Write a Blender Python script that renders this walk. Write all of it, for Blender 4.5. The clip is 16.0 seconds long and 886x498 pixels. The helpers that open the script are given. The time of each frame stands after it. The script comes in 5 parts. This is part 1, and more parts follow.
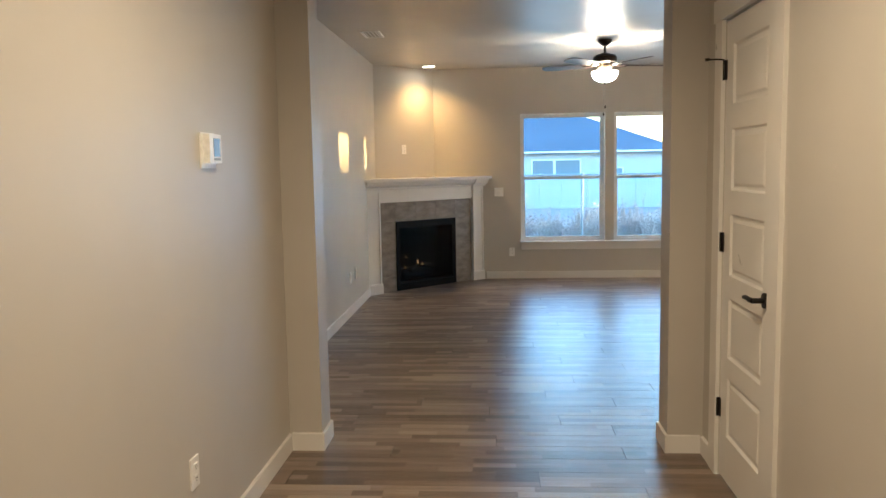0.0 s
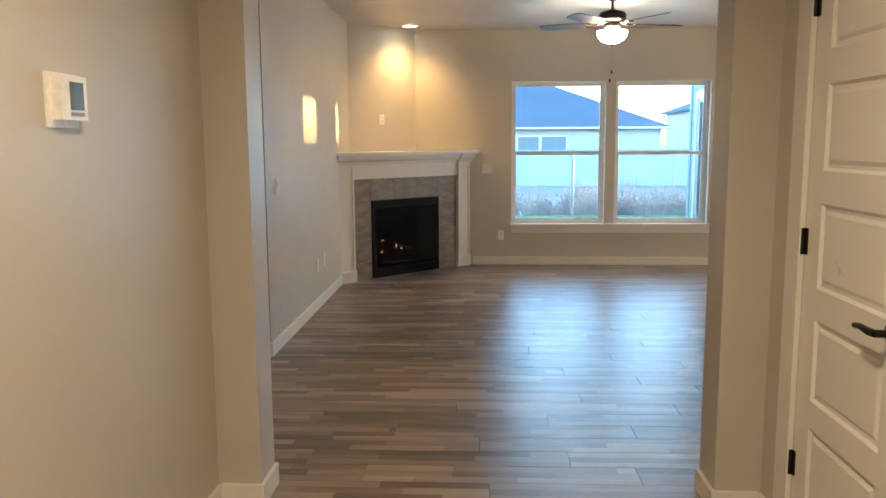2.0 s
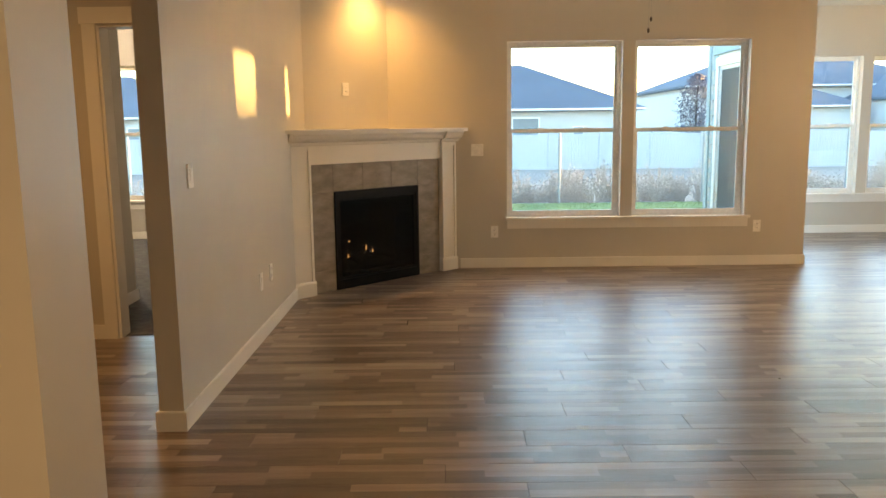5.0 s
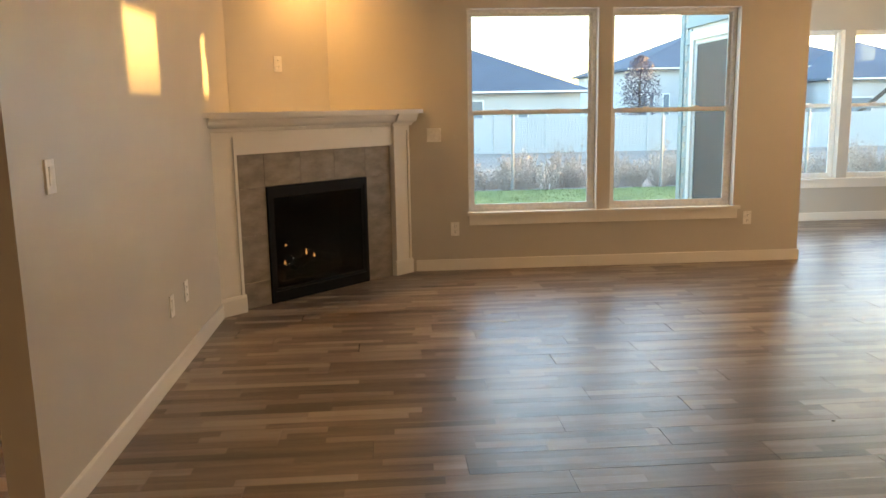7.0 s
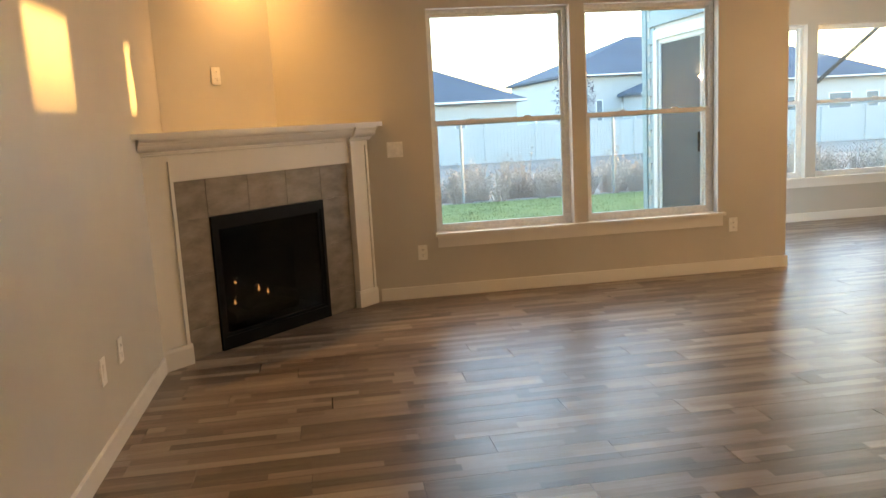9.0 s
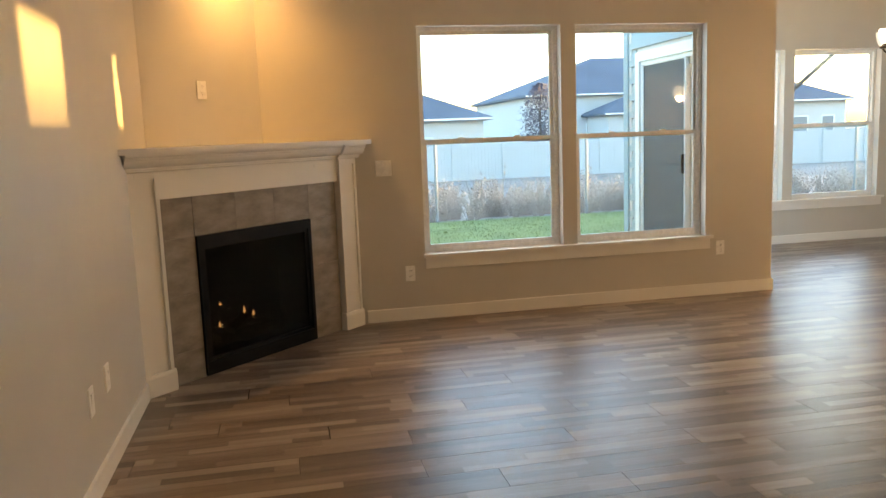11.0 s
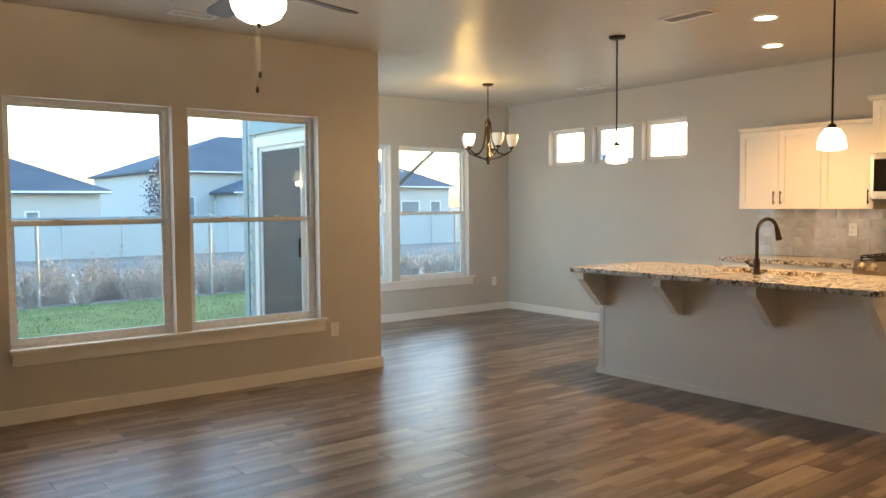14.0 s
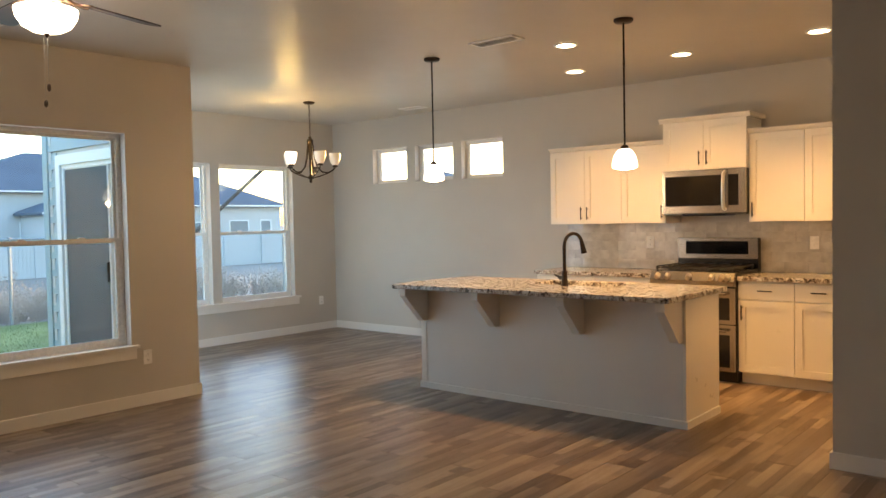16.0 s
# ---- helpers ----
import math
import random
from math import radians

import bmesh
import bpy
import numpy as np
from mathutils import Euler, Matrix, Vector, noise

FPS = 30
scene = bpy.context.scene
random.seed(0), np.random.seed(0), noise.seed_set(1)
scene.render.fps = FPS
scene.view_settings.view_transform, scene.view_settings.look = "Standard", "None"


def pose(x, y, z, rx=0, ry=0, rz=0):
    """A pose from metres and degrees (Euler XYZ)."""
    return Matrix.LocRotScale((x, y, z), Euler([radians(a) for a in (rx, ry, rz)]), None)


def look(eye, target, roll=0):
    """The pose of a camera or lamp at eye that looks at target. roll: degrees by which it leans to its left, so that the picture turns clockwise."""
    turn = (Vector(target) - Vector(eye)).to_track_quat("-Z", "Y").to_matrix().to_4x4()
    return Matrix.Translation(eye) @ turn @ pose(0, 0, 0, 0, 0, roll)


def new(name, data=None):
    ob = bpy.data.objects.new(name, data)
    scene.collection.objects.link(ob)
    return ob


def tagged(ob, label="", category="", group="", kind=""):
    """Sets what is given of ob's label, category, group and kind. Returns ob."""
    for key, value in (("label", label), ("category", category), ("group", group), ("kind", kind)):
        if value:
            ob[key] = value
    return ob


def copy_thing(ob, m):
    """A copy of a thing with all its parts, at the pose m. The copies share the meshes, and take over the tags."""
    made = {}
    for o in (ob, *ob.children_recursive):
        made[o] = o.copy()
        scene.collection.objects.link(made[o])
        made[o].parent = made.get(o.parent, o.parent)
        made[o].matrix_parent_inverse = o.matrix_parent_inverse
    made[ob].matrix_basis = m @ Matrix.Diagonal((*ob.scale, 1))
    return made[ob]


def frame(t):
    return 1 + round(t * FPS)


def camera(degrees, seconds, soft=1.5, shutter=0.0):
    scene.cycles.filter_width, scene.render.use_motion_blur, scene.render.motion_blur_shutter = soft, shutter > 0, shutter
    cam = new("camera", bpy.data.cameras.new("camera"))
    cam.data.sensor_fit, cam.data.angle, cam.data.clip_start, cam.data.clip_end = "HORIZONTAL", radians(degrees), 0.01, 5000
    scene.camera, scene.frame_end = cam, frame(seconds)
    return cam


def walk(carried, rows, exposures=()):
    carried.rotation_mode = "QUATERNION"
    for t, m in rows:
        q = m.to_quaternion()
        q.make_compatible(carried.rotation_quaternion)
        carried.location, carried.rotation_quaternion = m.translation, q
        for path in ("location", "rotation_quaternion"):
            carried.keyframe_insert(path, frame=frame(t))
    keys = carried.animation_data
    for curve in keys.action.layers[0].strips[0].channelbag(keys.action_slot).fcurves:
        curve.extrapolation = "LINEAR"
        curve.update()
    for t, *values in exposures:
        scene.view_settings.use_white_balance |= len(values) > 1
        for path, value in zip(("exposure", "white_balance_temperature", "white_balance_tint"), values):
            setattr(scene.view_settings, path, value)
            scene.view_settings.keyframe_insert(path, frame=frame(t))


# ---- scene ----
cam = camera(58.7, 16.0)
PATH = [
    (0, (0.153, 0.22, 1.509), (0.017, 2.204, 1.299), -1.0),
    (0.5, (0.08, 0.434, 1.52), (-0.018, 2.421, 1.31), -0.8),
    (1, (0.083, 0.665, 1.501), (0.007, 2.65, 1.271), -0.6),
    (1.5, (0.12, 0.935, 1.503), (0.027, 2.917, 1.25), -0.3),
    (2, (0.096, 1.25, 1.476), (0.004, 3.23, 1.205), -0.3),
    (2.5, (0.065, 1.531, 1.475), (-0.022, 3.508, 1.19), -0.3),
    (3, (0.071, 1.816, 1.421), (-0.011, 3.793, 1.133), -0.5),
    (5.5, (-0.199, 3.321, 1.388), (-0.137, 5.293, 1.061), -0.8),
    (6, (-0.248, 3.592, 1.393), (-0.094, 5.556, 1.044), -1.3),
    (6.5, (-0.195, 3.83, 1.382), (-0.048, 5.793, 1.026), -0.7),
    (7, (-0.212, 4.06, 1.367), (-0.075, 6.025, 1.016), -1.0),
    (7.5, (-0.256, 4.279, 1.366), (-0.074, 6.244, 1.04), -2.1),
    (8, (-0.288, 4.482, 1.356), (-0.052, 6.441, 1.032), -2.4),
    (10.5, (-0.521, 4.876, 1.36), (-0.184, 6.824, 1.053), -3.5),
    (11, (-0.546, 4.895, 1.376), (-0.157, 6.836, 1.09), -2.2),
    (11.5, (-0.524, 4.88, 1.388), (-0.048, 6.807, 1.143), -1.2),
    (12, (-0.522, 4.897, 1.41), (0.096, 6.788, 1.199), -0.6),
    (12.5, (-0.492, 4.905, 1.42), (0.28, 6.741, 1.241), -0.4),
    (13, (-0.495, 4.908, 1.432), (0.444, 6.667, 1.279), -0.4),
    (13.5, (-0.443, 4.869, 1.429), (0.644, 6.543, 1.299), -0.4),
    (14, (-0.43, 4.865, 1.433), (0.795, 6.442, 1.321), -0.4),
    (14.5, (-0.405, 4.838, 1.432), (0.926, 6.328, 1.336), -0.5),
    (15, (-0.395, 4.828, 1.423), (1.022, 6.238, 1.341), -0.7),
    (15.5, (-0.387, 4.807, 1.424), (1.096, 6.147, 1.35), -1.0),
    (16, (-0.361, 4.782, 1.433), (1.167, 6.071, 1.361), -1.1),
]
EXPOSURES = [(0.0, 4.95, 5250, 8), (1.5, 5.05, 5500, 8), (3.0, 5.12, 5750, 8), (5.5, 4.92, 7700, 15), (8.0, 4.83, 7800, 17), (11.0, 4.76, 7600, 16), (12.5, 4.56, 7150, 13), (14.0, 4.42, 6950, 14), (16.0, 4.32, 7000, 17)]
walk(cam, [(t, look(eye, target, roll)) for t, eye, target, roll in PATH], EXPOSURES)

# ---------------------------------------------------------------- world and light
SUN_ELEV, SUN_AZ = radians(3.2), radians(74.4)      # azimuth clockwise from +y
world = bpy.data.worlds.new("sky")
world.use_nodes = True
scene.world = world
wn = world.node_tree.nodes
sky = wn.new("ShaderNodeTexSky")
sky.sky_type = "NISHITA"
sky.sun_disc = False
sky.sun_elevation, sky.sun_rotation = SUN_ELEV, SUN_AZ
sky.air_density, sky.dust_density, sky.ozone_density = 1.0, 1.0, 2.6
world.node_tree.links.new(sky.outputs[0], wn["Background"].inputs[0])
wn["Background"].inputs[1].default_value = 0.15

sun = new("sun", bpy.data.lights.new("sun", "SUN"))
sun.data.energy, sun.data.angle, sun.data.color = 0.52, radians(0.5), (1.0, 0.62, 0.20)
sun_dir = Vector((math.sin(SUN_AZ) * math.cos(SUN_ELEV), math.cos(SUN_AZ) * math.cos(SUN_ELEV), math.sin(SUN_ELEV)))
sun.matrix_world = look(sun_dir * 30, (0, 0, 0))

WARM = (1.0, 0.76, 0.48)


def bulb(x, y, z, watts, radius=0.05, color=WARM):
    ob = new("bulb", bpy.data.lights.new("bulb", "POINT"))
    ob.data.energy, ob.data.shadow_soft_size, ob.data.color = watts, radius, color
    ob.location = (x, y, z)
    return ob


def downlight(x, y, z, watts, color=WARM, spread=164):
    ob = new("downlight", bpy.data.lights.new("downlight", "SPOT"))
    ob.data.energy, ob.data.shadow_soft_size, ob.data.color = watts, 0.06, color
    ob.data.spot_size, ob.data.spot_blend = radians(spread), 0.95
    ob.location = (x, y, z)
    return ob


H = 2.76                                            # ceiling height
CAN_POSITIONS = [(4.91, 7.96), (5.905, 8.47), (5.88, 7.456), (5.82, 6.39), (-0.68, 10.29), (0.13, 2.3), (0.13, -0.9), (-2.4, 6.6)]
CAN_WATTS = [5.6, 5.6, 5.6, 6.0, 2.8, 6.3, 6.4, 2.9]
SOFT, AMBER, DEEP = (1.0, 0.69, 0.37), (1.0, 0.52, 0.145), (1.0, 0.55, 0.20)
CAN_COLORS = [AMBER, AMBER, AMBER, AMBER, (1.0, 0.53, 0.15), SOFT, SOFT, DEEP]
CAN_SPREAD = [112, 112, 112, 112, 130, 172, 172, 166]
LIVING_DAYLIGHT, DINING_DAYLIGHT, SLIDER_DAYLIGHT = 0.39, 0.10, 1.65
FAN_AT, CHANDELIER_AT = (1.276, 8.525), (5.35, 11.48)
PENDANTS_AT = [(4.565, 9.02), (4.515, 7.275)]

# sky light that comes in through the windows and the patio slider
for wx, wy, watts in ((1.025, 10.758, LIVING_DAYLIGHT), (2.237, 10.758, LIVING_DAYLIGHT), (4.447, 12.952, DINING_DAYLIGHT), (5.672, 12.952, DINING_DAYLIGHT)):
    daylight = new("window_daylight", bpy.data.lights.new("window_daylight", "AREA"))
    daylight.data.shape, daylight.data.size, daylight.data.size_y = "RECTANGLE", 1.0, 1.6
    daylight.data.energy, daylight.data.color = watts, (0.64, 0.83, 1.0)
    daylight.matrix_world = pose(wx, wy, 1.33, -90, 0, 0)
for wy in (10.33, 11.065, 11.81):
    daylight = new("high_window_daylight", bpy.data.lights.new("high_window_daylight", "AREA"))
    daylight.data.shape, daylight.data.size, daylight.data.size_y = "RECTANGLE", 0.40, 0.54
    daylight.data.energy, daylight.data.color = 0.03, (0.86, 0.94, 1.0)
    daylight.matrix_world = pose(7.018, wy, 2.148, 0, 90, 0)
slider_light = new("slider_daylight", bpy.data.lights.new("slider_daylight", "AREA"))
slider_light.data.shape, slider_light.data.size, slider_light.data.size_y = "RECTANGLE", 1.9, 1.6
slider_light.data.energy, slider_light.data.color = SLIDER_DAYLIGHT, (0.46, 0.76, 1.0)
slider_light.matrix_world = pose(3.36, 11.815, 1.05, 0, -90, 0)

# ---------------------------------------------------------------- materials


def srgb(r, g, b):
    def lin(v):
        v /= 255
        return v / 12.92 if v < 0.04045 else ((v + 0.055) / 1.055) ** 2.4
    return (lin(r), lin(g), lin(b), 1.0)


def nodes_of(name):
    m = bpy.data.materials.new(name)
    m.use_nodes = True
    nt = m.node_tree
    return m, nt, nt.nodes["Principled BSDF"]


def add(nt, kind, **props):
    n = nt.nodes.new(kind)
    for k, v in props.items():
        if k in n.inputs:
            n.inputs[k].default_value = v
    return n


def coords(nt, scale=(1, 1, 1)):
    g = nt.nodes.new("ShaderNodeNewGeometry")
    mp = nt.nodes.new("ShaderNodeMapping")
    mp.inputs["Scale"].default_value = scale
    nt.links.new(g.outputs["Position"], mp.inputs["Vector"])
    return mp.outputs[0]


def ramp(nt, fac, stops):
    r = nt.nodes.new("ShaderNodeValToRGB")
    els = r.color_ramp.elements
    while len(els) < len(stops):
        els.new(0.5)
    for e, (p, c) in zip(els, stops):
        e.position, e.color = p, c
    nt.links.new(fac, r.inputs[0])
    return r.outputs[0]


def noise_tex(nt, vec, scale, detail=4.0, rough=0.55):
    n = add(nt, "ShaderNodeTexNoise", Scale=scale, Detail=detail, Roughness=rough)
    nt.links.new(vec, n.inputs["Vector"])
    return n


def bump(nt, bsdf, height, strength, distance):
    b = add(nt, "ShaderNodeBump", Strength=strength, Distance=distance)
    nt.links.new(height, b.inputs["Height"])
    nt.links.new(b.outputs[0], bsdf.inputs["Normal"])


def paint(name, col, rough=0.5, var=0.06, grain=140.0, relief=0.12, dist=0.002):
    """Painted surface: slight blotches, roller or orange-peel relief."""
    m, nt, p = nodes_of(name)
    v = coords(nt)
    big = noise_tex(nt, v, 1.3, 3.0)
    lo = tuple(c * (1 - var) for c in col[:3]) + (1,)
    hi = tuple(min(1, c * (1 + var)) for c in col[:3]) + (1,)
    nt.links.new(ramp(nt, big.outputs["Fac"], [(0.3, lo), (0.7, hi)]), p.inputs["Base Color"])
    fine = noise_tex(nt, v, grain, 2.0)
    bump(nt, p, fine.outputs["Fac"], relief, dist)
    rr = add(nt, "ShaderNodeMapRange")
    rr.inputs["To Min"].default_value, rr.inputs["To Max"].default_value = rough - 0.06, rough + 0.06
    nt.links.new(noise_tex(nt, v, 5.0).outputs["Fac"], rr.inputs["Value"])
    nt.links.new(rr.outputs[0], p.inputs["Roughness"])
    return m


def plain(name, col, rough=0.5, metal=0.0, coat=0.0):
    m, nt, p = nodes_of(name)
    v = coords(nt)
    n = noise_tex(nt, v, 45.0, 3.0)
    lo = tuple(c * 0.9 for c in col[:3]) + (1,)
    hi = tuple(min(1, c * 1.08) for c in col[:3]) + (1,)
    nt.links.new(ramp(nt, n.outputs["Fac"], [(0.3, lo), (0.7, hi)]), p.inputs["Base Color"])
    p.inputs["Roughness"].default_value, p.inputs["Metallic"].default_value = rough, metal
    p.inputs["Coat Weight"].default_value = coat
    return m


def glow(name, col, strength, rough=0.4):
    m, nt, p = nodes_of(name)
    p.inputs["Base Color"].default_value = (0.85, 0.82, 0.75, 1)
    p.inputs["Roughness"].default_value = rough
    p.inputs["Emission Color"].default_value = col
    p.inputs["Emission Strength"].default_value = strength
    return m


def clear_glass(name, tint=(0.91, 0.94, 0.935, 1), ior=1.45):
    m, nt, p = nodes_of(name)
    p.inputs["Base Color"].default_value = tint
    p.inputs["Transmission Weight"].default_value = 1.0
    p.inputs["Roughness"].default_value = 0.0
    p.inputs["IOR"].default_value = ior
    return m


def plank_mat(name, per_object):
    """Grey-brown printed vinyl plank: narrow printed strips, long grain, dark streaks."""
    m, nt, p = nodes_of(name)
    src = nt.nodes.new("ShaderNodeObjectInfo" if per_object else "ShaderNodeNewGeometry")
    rnd = src.outputs["Random" if per_object else "Random Per Island"]
    g = nt.nodes.new("ShaderNodeNewGeometry")
    shift = add(nt, "ShaderNodeVectorMath")
    shift.operation = "MULTIPLY_ADD"
    comb = nt.nodes.new("ShaderNodeCombineXYZ")
    for i in range(3):
        nt.links.new(rnd, comb.inputs[i])
    shift.inputs[1].default_value = (37.0, 0.0, 91.0)
    nt.links.new(comb.outputs[0], shift.inputs[0])
    nt.links.new(g.outputs["Position"], shift.inputs[2])
    def stretched(sx, sy, scale, detail):
        mp = nt.nodes.new("ShaderNodeMapping")
        mp.inputs["Scale"].default_value = (sx, sy, 1)
        nt.links.new(shift.outputs[0], mp.inputs["Vector"])
        return noise_tex(nt, mp.outputs[0], scale, detail)
    strips = stretched(1.1, 9.0, 1.7, 2.0)
    grain = stretched(1.5, 32.0, 2.4, 5.0)
    fine = stretched(5.0, 150.0, 3.0, 4.0)
    brick = add(nt, "ShaderNodeTexBrick")
    brick.offset, brick.offset_frequency, brick.squash, brick.squash_frequency = 0.37, 2, 1.6, 3
    brick.inputs["Color1"].default_value, brick.inputs["Color2"].default_value = (0, 0, 0, 1), (1, 1, 1, 1)
    brick.inputs["Mortar"].default_value = (0.45, 0.45, 0.45, 1)
    brick.inputs["Scale"].default_value, brick.inputs["Mortar Size"].default_value = 1.0, 0.0
    brick.inputs["Brick Width"].default_value, brick.inputs["Row Height"].default_value = 0.46, 0.0593
    off = add(nt, "ShaderNodeVectorMath")
    off.operation = "ADD"
    off.inputs[1].default_value = (0.0, 2.6 + 0.0593 * 400, 0.0)
    nt.links.new(shift.outputs[0], off.inputs[0])
    nt.links.new(off.outputs[0], brick.inputs["Vector"])
    total = None
    for sock, weight in ((strips.outputs["Fac"], 0.20), (grain.outputs["Fac"], 0.068), (brick.outputs["Color"], 0.19), (rnd, 0.09)):
        k = add(nt, "ShaderNodeMath")
        k.operation = "MULTIPLY_ADD"
        k.inputs[1].default_value, k.inputs[2].default_value = weight, 0.217 if total is None else 0.0
        nt.links.new(sock, k.inputs[0])
        if total is not None:
            nt.links.new(total.outputs[0], k.inputs[2])
        total = k
    base = ramp(nt, total.outputs[0], [(0.36, (0.080, 0.052, 0.036, 1)), (0.455, (0.150, 0.107, 0.078, 1)), (0.52, (0.220, 0.164, 0.122, 1)), (0.61, (0.350, 0.278, 0.215, 1))])
    fr = ramp(nt, fine.outputs["Fac"], [(0.35, (0.93, 0.93, 0.93, 1)), (0.6, (1.04, 1.035, 1.03, 1))])
    mul = nt.nodes.new("ShaderNodeMix")
    mul.data_type, mul.blend_type = "RGBA", "MULTIPLY"
    mul.inputs["Factor"].default_value = 1.0
    nt.links.new(base, mul.inputs["A"])
    nt.links.new(fr, mul.inputs["B"])
    nt.links.new(mul.outputs["Result"], p.inputs["Base Color"])
    rr = add(nt, "ShaderNodeMapRange")
    rr.inputs["To Min"].default_value, rr.inputs["To Max"].default_value = 0.25, 0.35
    nt.links.new(grain.outputs["Fac"], rr.inputs["Value"])
    nt.links.new(rr.outputs[0], p.inputs["Roughness"])
    hsum = add(nt, "ShaderNodeMath")
    hsum.operation = "ADD"
    nt.links.new(grain.outputs["Fac"], hsum.inputs[0])
    nt.links.new(fine.outputs["Fac"], hsum.inputs[1])
    bump(nt, p, hsum.outputs[0], 0.36, 0.0022)
    p.inputs["Specular IOR Level"].default_value = 0.38
    return m


def granite_mat(name):
    m, nt, p = nodes_of(name)
    v = coords(nt)
    a = noise_tex(nt, v, 26.0, 8.0, 0.7)
    b = noise_tex(nt, v, 70.0, 5.0, 0.7)
    base = ramp(nt, a.outputs["Fac"], [(0.39, (0.02, 0.017, 0.015, 1)), (0.45, (0.22, 0.17, 0.13, 1)), (0.51, (0.50, 0.47, 0.43, 1)), (0.62, (0.68, 0.67, 0.645, 1))])
    spots = ramp(nt, b.outputs["Fac"], [(0.40, (0.06, 0.05, 0.05, 1)), (0.47, (1, 1, 1, 1))])
    mul = nt.nodes.new("ShaderNodeMix")
    mul.data_type, mul.blend_type = "RGBA", "MULTIPLY"
    mul.inputs["Factor"].default_value = 0.85
    nt.links.new(base, mul.inputs["A"])
    nt.links.new(spots, mul.inputs["B"])
    nt.links.new(mul.outputs["Result"], p.inputs["Base Color"])
    p.inputs["Roughness"].default_value = 0.16
    return m


def stone_tile(name, c0, c1, rough, scale=(1, 1, 1), relief=0.05):
    m, nt, p = nodes_of(name)
    info = nt.nodes.new("ShaderNodeObjectInfo")
    g = nt.nodes.new("ShaderNodeNewGeometry")
    comb = nt.nodes.new("ShaderNodeCombineXYZ")
    for i in range(3):
        nt.links.new(info.outputs["Random"], comb.inputs[i])
    sh = nt.nodes.new("ShaderNodeVectorMath")
    sh.operation = "MULTIPLY_ADD"
    sh.inputs[1].default_value = (53.0, 71.0, 29.0)
    nt.links.new(comb.outputs[0], sh.inputs[0])
    nt.links.new(g.outputs["Position"], sh.inputs[2])
    mp = nt.nodes.new("ShaderNodeMapping")
    mp.inputs["Scale"].default_value = scale
    nt.links.new(sh.outputs[0], mp.inputs["Vector"])
    n = noise_tex(nt, mp.outputs[0], 6.0, 7.0, 0.6)
    nt.links.new(ramp(nt, n.outputs["Fac"], [(0.32, c0), (0.68, c1)]), p.inputs["Base Color"])
    p.inputs["Roughness"].default_value = rough
    bump(nt, p, n.outputs["Fac"], relief, 0.004)
    return m


def speckle(name, c0, c1, scale, rough=0.9, relief=0.5, dist=0.01):
    m, nt, p = nodes_of(name)
    v = coords(nt)
    n = noise_tex(nt, v, scale, 6.0, 0.65)
    big = noise_tex(nt, v, scale * 0.06, 3.0)
    s = add(nt, "ShaderNodeMath")
    s.operation = "MULTIPLY_ADD"
    s.inputs[1].default_value = 0.5
    nt.links.new(n.outputs["Fac"], s.inputs[0])
    h = add(nt, "ShaderNodeMath")
    h.operation = "MULTIPLY"
    h.inputs[1].default_value = 0.5
    nt.links.new(big.outputs["Fac"], h.inputs[0])
    nt.links.new(h.outputs[0], s.inputs[2])
    nt.links.new(ramp(nt, s.outputs[0], [(0.36, c0), (0.64, c1)]), p.inputs["Base Color"])
    p.inputs["Roughness"].default_value = rough
    bump(nt, p, n.outputs["Fac"], relief, dist)
    return m


def brushed(name, col, rough=0.3):
    m, nt, p = nodes_of(name)
    v = coords(nt, (2, 2, 220))
    n = noise_tex(nt, v, 2.0, 3.0)
    p.inputs["Base Color"].default_value, p.inputs["Metallic"].default_value = col, 1.0
    rr = add(nt, "ShaderNodeMapRange")
    rr.inputs["To Min"].default_value, rr.inputs["To Max"].default_value = rough - 0.06, rough + 0.1
    nt.links.new(n.outputs["Fac"], rr.inputs["Value"])
    nt.links.new(rr.outputs[0], p.inputs["Roughness"])
    return m


WALL = paint("greige_wall_paint", (0.54, 0.51, 0.46, 1), 0.42, 0.03, 120.0, 0.10)
CEIL = paint("ceiling_paint", (0.52, 0.49, 0.44, 1), 0.38, 0.03, 42.0, 0.32, 0.004)
TRIM = paint("white_trim_paint", (0.78, 0.76, 0.72, 1), 0.30, 0.02, 60.0, 0.03)
CAB = paint("white_cabinet_paint", (0.80, 0.77, 0.71, 1), 0.30, 0.02, 60.0, 0.03)
ISLAND = paint("island_panel_paint", (0.74, 0.72, 0.69, 1), 0.40, 0.03, 90.0, 0.05)
VINYL = plain("white_vinyl", (0.80, 0.80, 0.78, 1), 0.35)
PLASTIC = plain("white_plastic", (0.88, 0.87, 0.84, 1), 0.32)
INSERTBLACK = plain("matt_black_steel", (0.004, 0.0045, 0.005, 1), 0.5)
INSERTBLACK.node_tree.nodes["Principled BSDF"].inputs["Specular IOR Level"].default_value = 0.12
BLACK = plain("black_metal", (0.012, 0.011, 0.010, 1), 0.42, 0.3)
BRONZE = plain("oil_rubbed_bronze", (0.035, 0.024, 0.018, 1), 0.38, 0.7)
NICKEL = brushed("antique_nickel", (0.060, 0.043, 0.031, 1), 0.38)
STEEL = brushed("stainless_steel", (0.42, 0.39, 0.35, 1), 0.20)
DARKGLASS = plain("black_glass", (0.006, 0.006, 0.007, 1), 0.06)
BLACKENAMEL = plain("black_enamel", (0.010, 0.010, 0.010, 1), 0.25)
